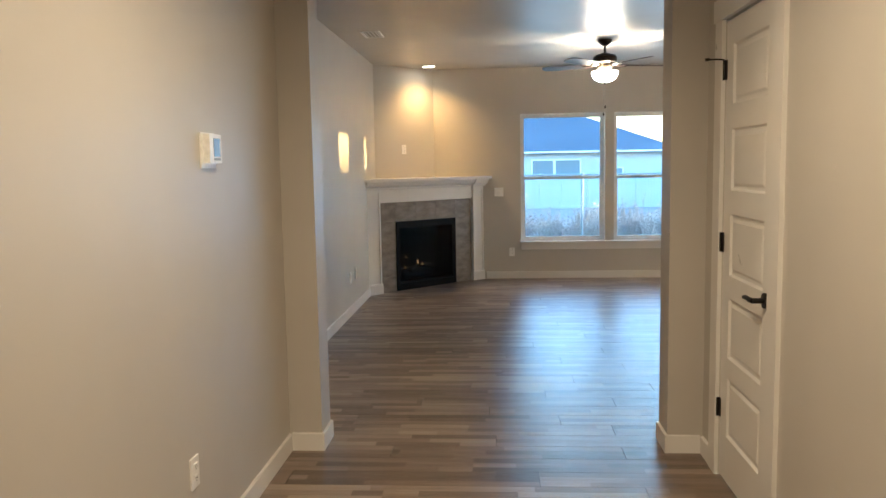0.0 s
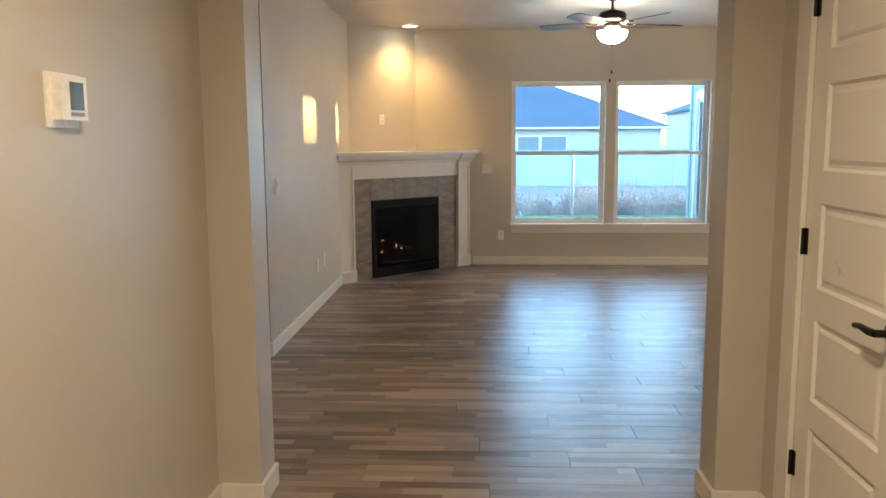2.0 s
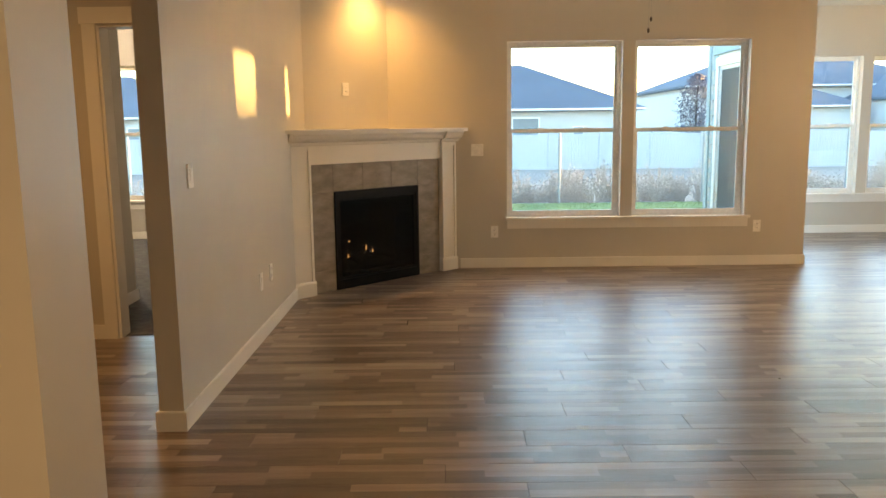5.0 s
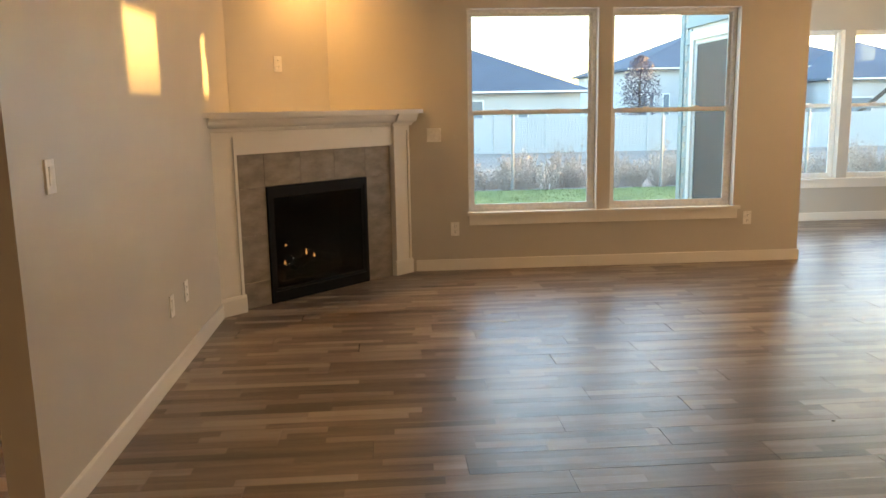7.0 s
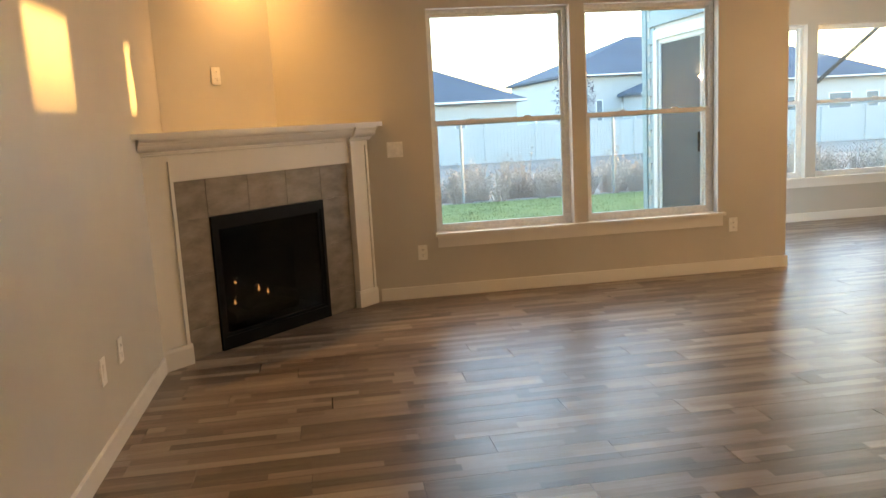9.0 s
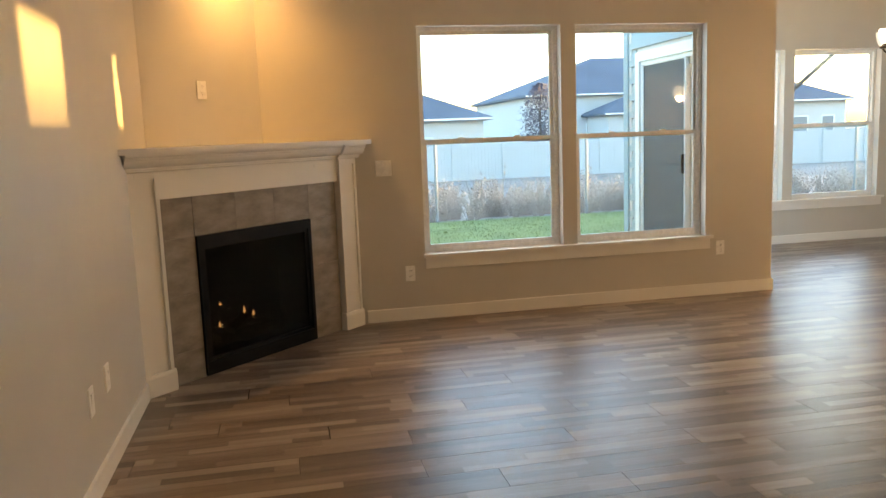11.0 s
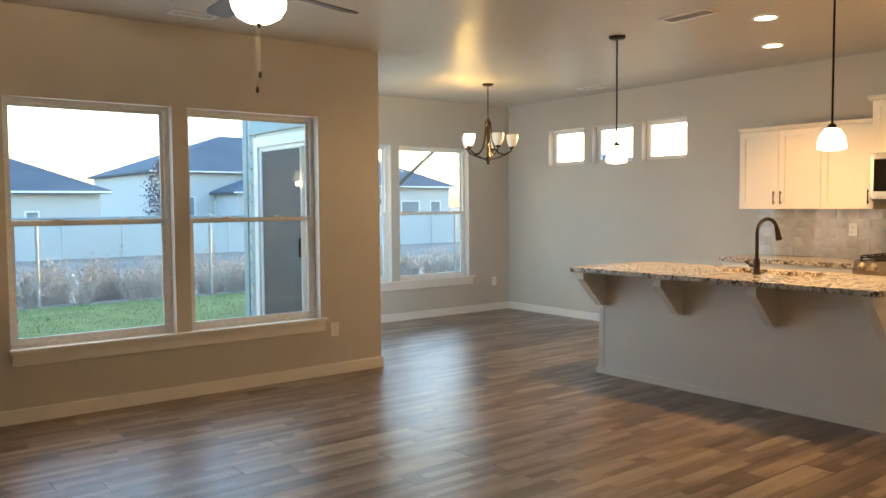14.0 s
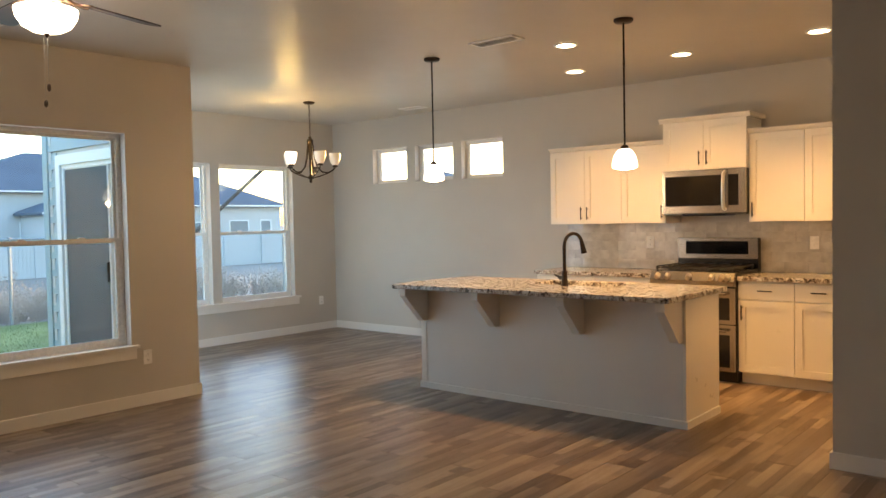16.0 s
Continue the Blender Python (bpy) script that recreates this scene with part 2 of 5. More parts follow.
CASTIRON = plain("cast_iron", (0.015, 0.015, 0.015, 1), 0.65)
BLADE = plain("dark_walnut_blade", (0.040, 0.024, 0.016, 1), 0.55)
GLASS = clear_glass("window_glass")
GRANITE = granite_mat("granite")
PLANK = plank_mat("vinyl_plank", True)
PLANK_REST = plank_mat("vinyl_plank_far", False)
FLOORBASE = plain("floor_joint", (0.02, 0.015, 0.012, 1), 0.8)
FIRETILE = stone_tile("taupe_stone_tile", (0.17, 0.145, 0.12, 1), (0.30, 0.265, 0.225, 1), 0.42, (1, 1, 2.2))
SUBWAY = stone_tile("glazed_subway_tile", (0.44, 0.41, 0.365, 1), (0.68, 0.65, 0.59, 1), 0.08, (1, 1, 1), 0.06)
GROUT = plain("grout", (0.55, 0.53, 0.49, 1), 0.85)
FIREGROUT = plain("surround_grout", (0.20, 0.175, 0.15, 1), 0.85)
CARPET = speckle("grey_carpet", (0.06, 0.058, 0.06, 1), (0.16, 0.155, 0.155, 1), 180.0, 0.95, 0.8, 0.006)
SIDING = paint("blue_grey_siding", (0.33, 0.40, 0.40, 1), 0.6, 0.05, 50.0, 0.10)
LAWN = speckle("lawn", (0.12, 0.165, 0.045, 1), (0.24, 0.30, 0.10, 1), 26.0, 0.95, 0.9, 0.03)
DRYGROUND = speckle("dry_ground", (0.17, 0.16, 0.14, 1), (0.33, 0.305, 0.265, 1), 9.0, 0.95, 0.9, 0.05)
WEEDS = speckle("dry_weeds", (0.36, 0.30, 0.25, 1), (0.58, 0.50, 0.43, 1), 14.0, 0.9, 0.2)
GALV = plain("galvanised_steel", (0.36, 0.38, 0.39, 1), 0.55, 0.5)
VINYLFENCE = paint("white_vinyl_fence", (0.50, 0.515, 0.51, 1), 0.5, 0.04, 8.0, 0.05)
SHINGLE = speckle("slate_shingle", (0.074, 0.092, 0.115, 1), (0.125, 0.150, 0.180, 1), 7.0, 0.85, 0.6, 0.03)
STUCCO = paint("pale_house_wall", (0.52, 0.52, 0.51, 1), 0.7, 0.05, 30.0, 0.15)
LEAF = speckle("dark_plum_leaf", (0.030, 0.028, 0.045, 1), (0.075, 0.068, 0.100, 1), 5.0, 0.6, 0.1)
BARK = speckle("bark", (0.05, 0.04, 0.03, 1), (0.12, 0.095, 0.075, 1), 30.0, 0.9, 0.6, 0.01)
CAN_GLOW = glow("downlight_lens", (1.0, 0.82, 0.55, 1), 1.2)
SHADE_GLOW = glow("lit_frosted_shade", (1.0, 0.82, 0.56, 1), 0.22)
# unlit shades: weak amber emission stands in for light from the one bulb
SHADE_UNLIT_GLOW = glow("unlit_shade_painted_glow", (1.0, 0.66, 0.28, 1), 0.010)
BOWL_GLOW = glow("lit_fan_bowl", (1.0, 0.84, 0.58, 1), 0.75)
EMBER = glow("ember", (1.0, 0.50, 0.16, 1), 0.16)
SCREEN = plain("grey_lcd", (0.10, 0.13, 0.14, 1), 0.15)
LOG = speckle("ceramic_log", (0.03, 0.025, 0.02, 1), (0.16, 0.13, 0.10, 1), 25.0, 0.9, 0.6, 0.01)
SINKSTEEL = brushed("sink_steel", (0.40, 0.36, 0.31, 1), 0.34)


def mesh_screen(name):
    """Grey insect screen: a fine weave that lets part of the light through."""
    m, nt, p = nodes_of(name)
    p.inputs["Base Color"].default_value, p.inputs["Roughness"].default_value = (0.085, 0.09, 0.095, 1), 0.6
    p.inputs["Alpha"].default_value = 0.72
    return m


SCREENMESH = mesh_screen("insect_screen")
# opaque blue-grey base colour stands in for sky reflected in distant panes
HOUSEPANE = plain("sky_tinted_house_pane", (0.20, 0.25, 0.28, 1), 0.12)

# ---------------------------------------------------------------- mesh helpers


def box(bm, x0, x1, y0, y1, z0, z1):
    v = [bm.verts.new(c) for c in ((x0, y0, z0), (x1, y0, z0), (x1, y1, z0), (x0, y1, z0), (x0, y0, z1), (x1, y0, z1), (x1, y1, z1), (x0, y1, z1))]
    for f in ((3, 2, 1, 0), (4, 5, 6, 7), (0, 1, 5, 4), (1, 2, 6, 5), (2, 3, 7, 6), (3, 0, 4, 7)):
        bm.faces.new([v[i] for i in f])
    return v


def prism(bm, pts, z0, z1):
    """Upright prism over a plan polygon (counter-clockwise)."""
    lo, hi = [bm.verts.new((x, y, z0)) for x, y in pts], [bm.verts.new((x, y, z1)) for x, y in pts]
    bm.faces.new(lo[::-1]), bm.faces.new(hi)
    for i in range(len(pts)):
        j = (i + 1) % len(pts)
        bm.faces.new((lo[i], lo[j], hi[j], hi[i]))


def loft(bm, pts, a0, a1, axis="x"):
    """A profile (list of 2D points) pushed along an axis. x: (y, z) profile; y: (x, z) profile."""
    def at(a, p):
        return (a, p[0], p[1]) if axis == "x" else (p[0], a, p[1])
    one, two = [bm.verts.new(at(a0, p)) for p in pts], [bm.verts.new(at(a1, p)) for p in pts]
    bm.faces.new(one), bm.faces.new(two[::-1])
    for i in range(len(pts)):
        j = (i + 1) % len(pts)
        bm.faces.new((one[i], one[j], two[j], two[i]))


def lathe(bm, prof, seg=20, at=(0, 0), caps=True):
    """Turned body about an upright axis from (radius, z) pairs."""
    rings = []
    for r, z in prof:
        rings.append([bm.verts.new((at[0] + r * math.cos(2 * math.pi * i / seg), at[1] + r * math.sin(2 * math.pi * i / seg), z)) for i in range(seg)])
    for a, b in zip(rings, rings[1:]):
        for i in range(seg):
            j = (i + 1) % seg
            bm.faces.new((a[i], a[j], b[j], b[i]))
    if caps:
        bm.faces.new(rings[0][::-1]), bm.faces.new(rings[-1])


def tube(bm, path, radius, seg=8):
    """Round bar along a list of points; radius may be a list."""
    path = [Vector(p) for p in path]
    rings = []
    for i, p in enumerate(path):
        d = (path[min(i + 1, len(path) - 1)] - path[max(i - 1, 0)]).normalized()
        side = d.cross(Vector((0.31, 0.17, 0.93))).normalized()
        up = d.cross(side)
        r = radius[i] if isinstance(radius, (list, tuple)) else radius
        rings.append([bm.verts.new(p + r * (math.cos(2 * math.pi * k / seg) * side + math.sin(2 * math.pi * k / seg) * up)) for k in range(seg)])
    for a, b in zip(rings, rings[1:]):
        for k in range(seg):
            j = (k + 1) % seg
            bm.faces.new((a[k], a[j], b[j], b[k]))
    bm.faces.new(rings[0][::-1]), bm.faces.new(rings[-1])


def soften(bm, width, segments=2):
    sharp = [e for e in bm.edges if len(e.link_faces) == 2 and e.calc_face_angle(0) > 0.5]
    bmesh.ops.bevel(bm, geom=sharp, offset=width, segments=segments, affect="EDGES", profile=0.5, clamp_overlap=True)


def finish(bm, name, material, smooth=False):
    bmesh.ops.recalc_face_normals(bm, faces=bm.faces)
    me = bpy.data.meshes.new(name)
    bm.to_mesh(me)
    bm.free()
    me.materials.append(material)
    if smooth:
        me.shade_smooth()
        me.set_sharp_from_angle(angle=radians(38))
    return me


def part(name, bm, material, parent, label="", smooth=False):
    ob = new(name, finish(bm, name, material, smooth))
    ob.parent = parent
    if label:
        tagged(ob, label)
    return ob


def mesh_thing(name, bm, material, label, category, group="", kind="", smooth=False):
    return tagged(new(name, finish(bm, name, material, smooth)), label, category, group, kind)


def empty_thing(name, label, category, at=(0, 0, 0), turn=0.0, group="", kind=""):
    ob = new(name)
    ob.empty_display_size = 0.1
    ob.matrix_basis = pose(*at, 0, 0, turn)
    return tagged(ob, label, category, group, kind)


def block(x0, x1, y0, y1, z0, z1, r=0.0, seg=2):
    bm = bmesh.new()
    box(bm, x0, x1, y0, y1, z0, z1)
    if r:
        soften(bm, r, seg)
    return bm


# ---------------------------------------------------------------- walls


def wall(name, along, a0, a1, c0, c1, holes=(), label="smooth greige painted wall with fine orange-peel texture"):
    """A wall along x or y from a0 to a1, its faces at c0 and c1, with rectangular openings (a, a, z, z)."""
    bm = bmesh.new()
    def piece(p0, p1, z0, z1):
        if p1 - p0 < 1e-4 or z1 - z0 < 1e-4:
            return
        if along == "x":
            box(bm, p0, p1, c0, c1, z0, z1)
        else:
            box(bm, c0, c1, p0, p1, z0, z1)
    at = a0
    for h0, h1, z0, z1 in sorted(holes):
        piece(at, h0, 0, H)
        piece(h0, h1, 0, z0)
        piece(h0, h1, z1, H)
        at = h1
    piece(at, a1, 0, H)
    return mesh_thing(name, bm, WALL, label, "wall", kind="structure")


WZ0, WZ1 = 0.49, 2.165
LIVING_WINDOWS = [(0.475, 1.575), (1.690, 2.785)]
DINING_WINDOWS = [(3.90, 4.995), (5.12, 6.225)]
HIGH_WINDOWS = [(10.03, 10.63), (10.76, 11.37), (11.51, 12.11)]
HIGH_Z = (1.925, 2.37)
BED_WINDOW = (-4.30, -3.25)
CLOSET = (3.305, 3.985, 0.0, 2.15)
BED_DOOR = (-2.325, -1.50, 0.0, 2.05)

wall("wall_entry_west", "y", -2.6, 4.27, -1.106, -0.966)
wall("wall_entry_east", "y", -2.6, 4.27, 1.21, 1.35, [CLOSET])
wall("wall_entry_south", "x", -1.106, 1.35, -2.75, -2.6)
wall("wall_hall_south", "x", -3.6, -0.792, 4.27, 4.48)
wall("wall_living_south", "x", 1.03, 4.525, 4.27, 4.48)
wall("wall_living_east", "y", 4.48, 5.95, 4.385, 4.525)
wall("wall_kitchen_south", "x", 4.525, 6.94, 5.80, 5.95)
wall("wall_kitchen_east", "y", 5.80, 13.03, 6.94, 7.10, [(a, b, *HIGH_Z) for a, b in HIGH_WINDOWS])
wall("wall_dining_north", "x", 3.17, 6.94, 12.874, 13.03, [(a, b, WZ0, WZ1) for a, b in DINING_WINDOWS])
SLIDER = (10.95, 12.68, 0.02, 2.05)
wall("wall_dining_west", "y", 10.84, 12.874, 3.19, 3.385, [SLIDER])
wall("wall_living_north", "x", -1.345, 3.385, 10.68, 10.84, [(a, b, WZ0, WZ1) for a, b in LIVING_WINDOWS])
wall("wall_living_west", "y", 6.52, 13.0, -1.460, -1.345)
wall("wall_hall_north", "x", -3.6, -1.460, 8.17, 8.31, [BED_DOOR])
wall("wall_hall_west", "y", 4.27, 8.31, -3.75, -3.6)
wall("wall_bedroom_entry", "y", 8.31, 9.36, -2.81, -2.665)
wall("wall_bedroom_south", "x", -6.0, -2.81, 9.22, 9.36)
wall("wall_bedroom_west", "y", 9.22, 13.0, -6.14, -6.0)
wall("wall_bedroom_north", "x", -6.14, -1.345, 13.0, 13.15, [(*BED_WINDOW, WZ0, WZ1)])
bm = bmesh.new()
prism(bm, [(-1.343, 9.995), (-0.66, 10.678), (-1.343, 10.678)], 0, H)
mesh_thing("wall_fireplace_corner", bm, WALL, "diagonal greige corner wall above the fireplace", "wall", kind="structure")

bm = bmesh.new()
box(bm, -6.14, 7.10, -2.75, 10.84, H, H + 0.12)
box(bm, 3.17, 7.10, 10.84, 13.03, H, H + 0.12)
box(bm, -6.14, -1.345, 10.84, 13.15, H, H + 0.12)
mesh_thing("ceiling", bm, CEIL, "textured greige painted ceiling with a soft sheen", "ceiling", kind="structure")

# floor slab under the planks, and the bedroom carpet
bm = bmesh.new()
box(bm, -3.75, 7.10, -2.75, 8.235, -0.32, -0.006)
box(bm, -1.460, 7.10, 8.235, 10.84, -0.32, -0.006)
box(bm, 3.17, 7.10, 10.84, 13.03, -0.32, -0.006)
floor_ob = mesh_thing("floor", bm, FLOORBASE, "grey-brown wood-look vinyl plank floor with satin sheen", "floor", kind="structure")
bm = bmesh.new()
box(bm, -6.14, -1.460, 8.24, 13.15, -0.32, 0.004)
mesh_thing("carpet", bm, CARPET, "dark grey cut-pile bedroom carpet", "carpet", kind="structure")

# baseboards
BH, BT = 0.095, 0.014


def baseboard(along, a0, a1, face, toward, mitre0=0.0, mitre1=0.0):
    """Square-edged board on a wall face; toward is +1 or -1 into the room. Mitres lengthen the outer edge at outside corners."""
    bm = bmesh.new()
    f1 = face + toward * BT
    pts = [(a0, face), (a1, face), (a1 + mitre1, f1), (a0 - mitre0, f1)]
    if along == "y":
        pts = [(q, p) for p, q in pts]
    prism(bm, pts, 0.0, BH - 0.004)
    inner = [(a0, face), (a1, face), (a1 + mitre1 * 0.7, face + toward * BT * 0.7), (a0 - mitre0 * 0.7, face + toward * BT * 0.7)]
    if along == "y":
        inner = [(q, p) for p, q in inner]
    prism(bm, inner, BH - 0.0035, BH)
    return mesh_thing("baseboard", bm, TRIM, "white painted square-edged baseboard along the wall", "baseboard", kind="structure")


baseboard("y", -2.6, 4.27 - BT, -0.966, 1)
baseboard("x", -0.966 + BT, -0.792, 4.27, -1, 0, BT)
baseboard("y", 4.27, 4.48, -0.792, 1, BT, BT)
baseboard("x", -3.6, -0.792, 4.48, 1, 0, BT)
baseboard("y", 4.10, 4.27 - BT, 1.21, -1)
baseboard("y", -2.6, 3.19, 1.21, -1)
baseboard("x", 1.03, 1.21 - BT, 4.27, -1, BT, 0)
baseboard("y", 4.27, 4.48, 1.03, -1, BT, BT)
baseboard("x", 1.03, 4.385, 4.48, 1, BT, 0)
baseboard("y", 4.48 + BT, 5.95, 4.385, -1, 0, BT)
baseboard("x", 4.385, 6.29, 5.95, 1, BT, 0)
baseboard("y", 6.52, 9.305, -1.345, 1, BT, 0)
baseboard("x", -1.460, -1.345, 6.52, -1, BT, BT)
baseboard("y", 6.52, 8.17, -1.460, -1, BT, 0)
baseboard("x", 0.02, 3.385, 10.68, -1, 0, BT)
baseboard("y", 10.68, 12.874, 3.385, 1, BT, 0)
baseboard("x", 3.385 + BT, 6.94, 12.874, -1)
baseboard("y", 9.21, 12.874 - BT, 6.94, -1)
baseboard("x", -3.6, -2.412, 8.17, -1)
baseboard("y", 8.31, 9.36, -2.665, 1, 0, BT)
baseboard("x", -6.0, -1.460, 13.0, -1)
baseboard("x", -0.966, 1.21, -2.6, 1)


# ---------------------------------------------------------------- windows
def window(name, origin, turn, w, z0, z1, hung=True, sash_style=""):
    """A vinyl window in an opening w wide. Local x along the wall, local y outwards from the inner wall face."""
    win = empty_thing(name, "white vinyl single-hung window with clear panes" if hung else "small white vinyl fixed high window", "window", origin, turn, kind="structure")
    d0, d1, f = 0.085, 0.150, 0.030
    bm = bmesh.new()
    box(bm, 0.0, f, d0, d1, z0, z1)
    box(bm, w - f, w, d0, d1, z0, z1)
    box(bm, f, w - f, d0, d1, z0, z0 + f)
    box(bm, f, w - f, d0, d1, z1 - f, z1)
    part("frame", bm, VINYL, win)
    def sash(sname, y0, y1, s0, s1, r):
        b = bmesh.new()
        box(b, f, f + r, y0, y1, s0, s1)
        box(b, w - f - r, w - f, y0, y1, s0, s1)
        box(b, f + r, w - f - r, y0, y1, s0, s0 + r)
        box(b, f + r, w - f - r, y0, y1, s1 - r, s1)
        soften(b, 0.003, 1)
        sh = part(sname, b, VINYL, win)
        g = block(f + r, w - f - r, (y0 + y1) / 2 - 0.002, (y0 + y1) / 2 + 0.002, s0 + r, s1 - r)
        pane = part("pane", g, GLASS, sh)
        pane.visible_shadow = False
    if hung:
        mid = (z0 + z1) / 2 - 0.005
        sash("lower_sash", d0 + 0.004, d0 + 0.030, z0 + f, mid + 0.022, 0.030)
        sash("upper_sash", d0 + 0.034, d0 + 0.058, mid - 0.016, z1 - f, 0.022)
        b = bmesh.new()
        for u in (0.3, 0.7):
            box(b, w * u - 0.025, w * u + 0.025, d0 - 0.006, d0 + 0.012, mid + 0.0225, mid + 0.034)
        part("sash_lock", b, VINYL, win)
    else:
        sash("fixed_sash", d0 + 0.01, d0 + 0.04, z0 + f, z1 - f, 0.016)
    return win


def sill(name, origin, turn, w):
    """Stool with a rounded nose and a flat apron under it, below a pair of windows."""
    s = empty_thing(name, "white painted window stool with flat apron board", "window sill", origin, turn, kind="structure")
    part("stool", block(-0.055, w + 0.055, -0.044, 0.0, WZ0 - 0.020, WZ0 + 0.004, 0.006), TRIM, s)
    part("apron", block(-0.04, w + 0.04, -0.017, 0.0, WZ0 - 0.105, WZ0 - 0.0185, 0.003), TRIM, s)


n = 1
for a, b in LIVING_WINDOWS:
    window("window_%d" % n, (a, 10.68, 0), 0, b - a, WZ0, WZ1)
    n += 1
for a, b in DINING_WINDOWS:
    window("window_%d" % n, (a, 12.874, 0), 0, b - a, WZ0, WZ1)
    n += 1
for a, b in HIGH_WINDOWS:
    window("window_%d" % n, (6.94, b, 0), -90, b - a, *HIGH_Z, hung=False)
    n += 1
window("window_%d" % n, (BED_WINDOW[0], 13.0, 0), 0, BED_WINDOW[1] - BED_WINDOW[0], WZ0, WZ1)
sill("window_sill_1", (0.52, 10.68, 0), 0, 2.26)
sill("window_sill_2", (3.94, 12.874, 0), 0, 2.30)
sill("window_sill_3", (BED_WINDOW[0], 13.0, 0), 0, BED_WINDOW[1] - BED_WINDOW[0])


# ---------------------------------------------------------------- door casings
def casing(name, along, a0, a1, face, toward, top, head=0.10, leg=0.085, t=0.018):
    c = empty_thing(name, "white painted flat door casing with a square head board", "door casing", kind="structure")
    def put(pname, p0, p1, q, z0, z1):
        lo, hi = sorted((face, face + toward * q))
        part(pname, block(p0, p1, lo, hi, z0, z1, 0.002, 1) if along == "x" else block(lo, hi, p0, p1, z0, z1, 0.002, 1), TRIM, c)
    put("side_board", a0 - leg, a0, t, 0.0, top)
    put("side_board", a1, a1 + leg, t, 0.0, top)
    put("head_board", a0 - leg - 0.012, a1 + leg + 0.012, t + 0.006, top, top + head)


casing("casing_1", "y", 3.305, 3.985, 1.21, -1, 2.15, leg=0.11)
casing("casing_2", "x", -2.325, -1.548, 8.17, -1, 2.05, leg=0.085)

# ---------------------------------------------------------------- lamps
can = None
for (x, y), w, col, spread in zip(CAN_POSITIONS, CAN_WATTS, CAN_COLORS, CAN_SPREAD):
    downlight(x, y, H - 0.03, w, col, spread)
    if can:
        copy_thing(can, pose(x, y, H))
        continue
    can = empty_thing("recessed_light", "white-trimmed recessed ceiling downlight, switched on", "ceiling light", (x, y, H), group="recessed downlights")
    bm = bmesh.new()
    lathe(bm, [(0.070, -0.002), (0.092, -0.002), (0.094, -0.006), (0.088, -0.011), (0.072, -0.011)], 28, caps=False)
    part("trim_ring", bm, PLASTIC, can, smooth=True)
    bm = bmesh.new()
    lathe(bm, [(0.0005, -0.008), (0.070, -0.008), (0.070, -0.004), (0.0005, -0.004)], 28)
    part("lens", bm, CAN_GLOW, can, "glowing warm lens")


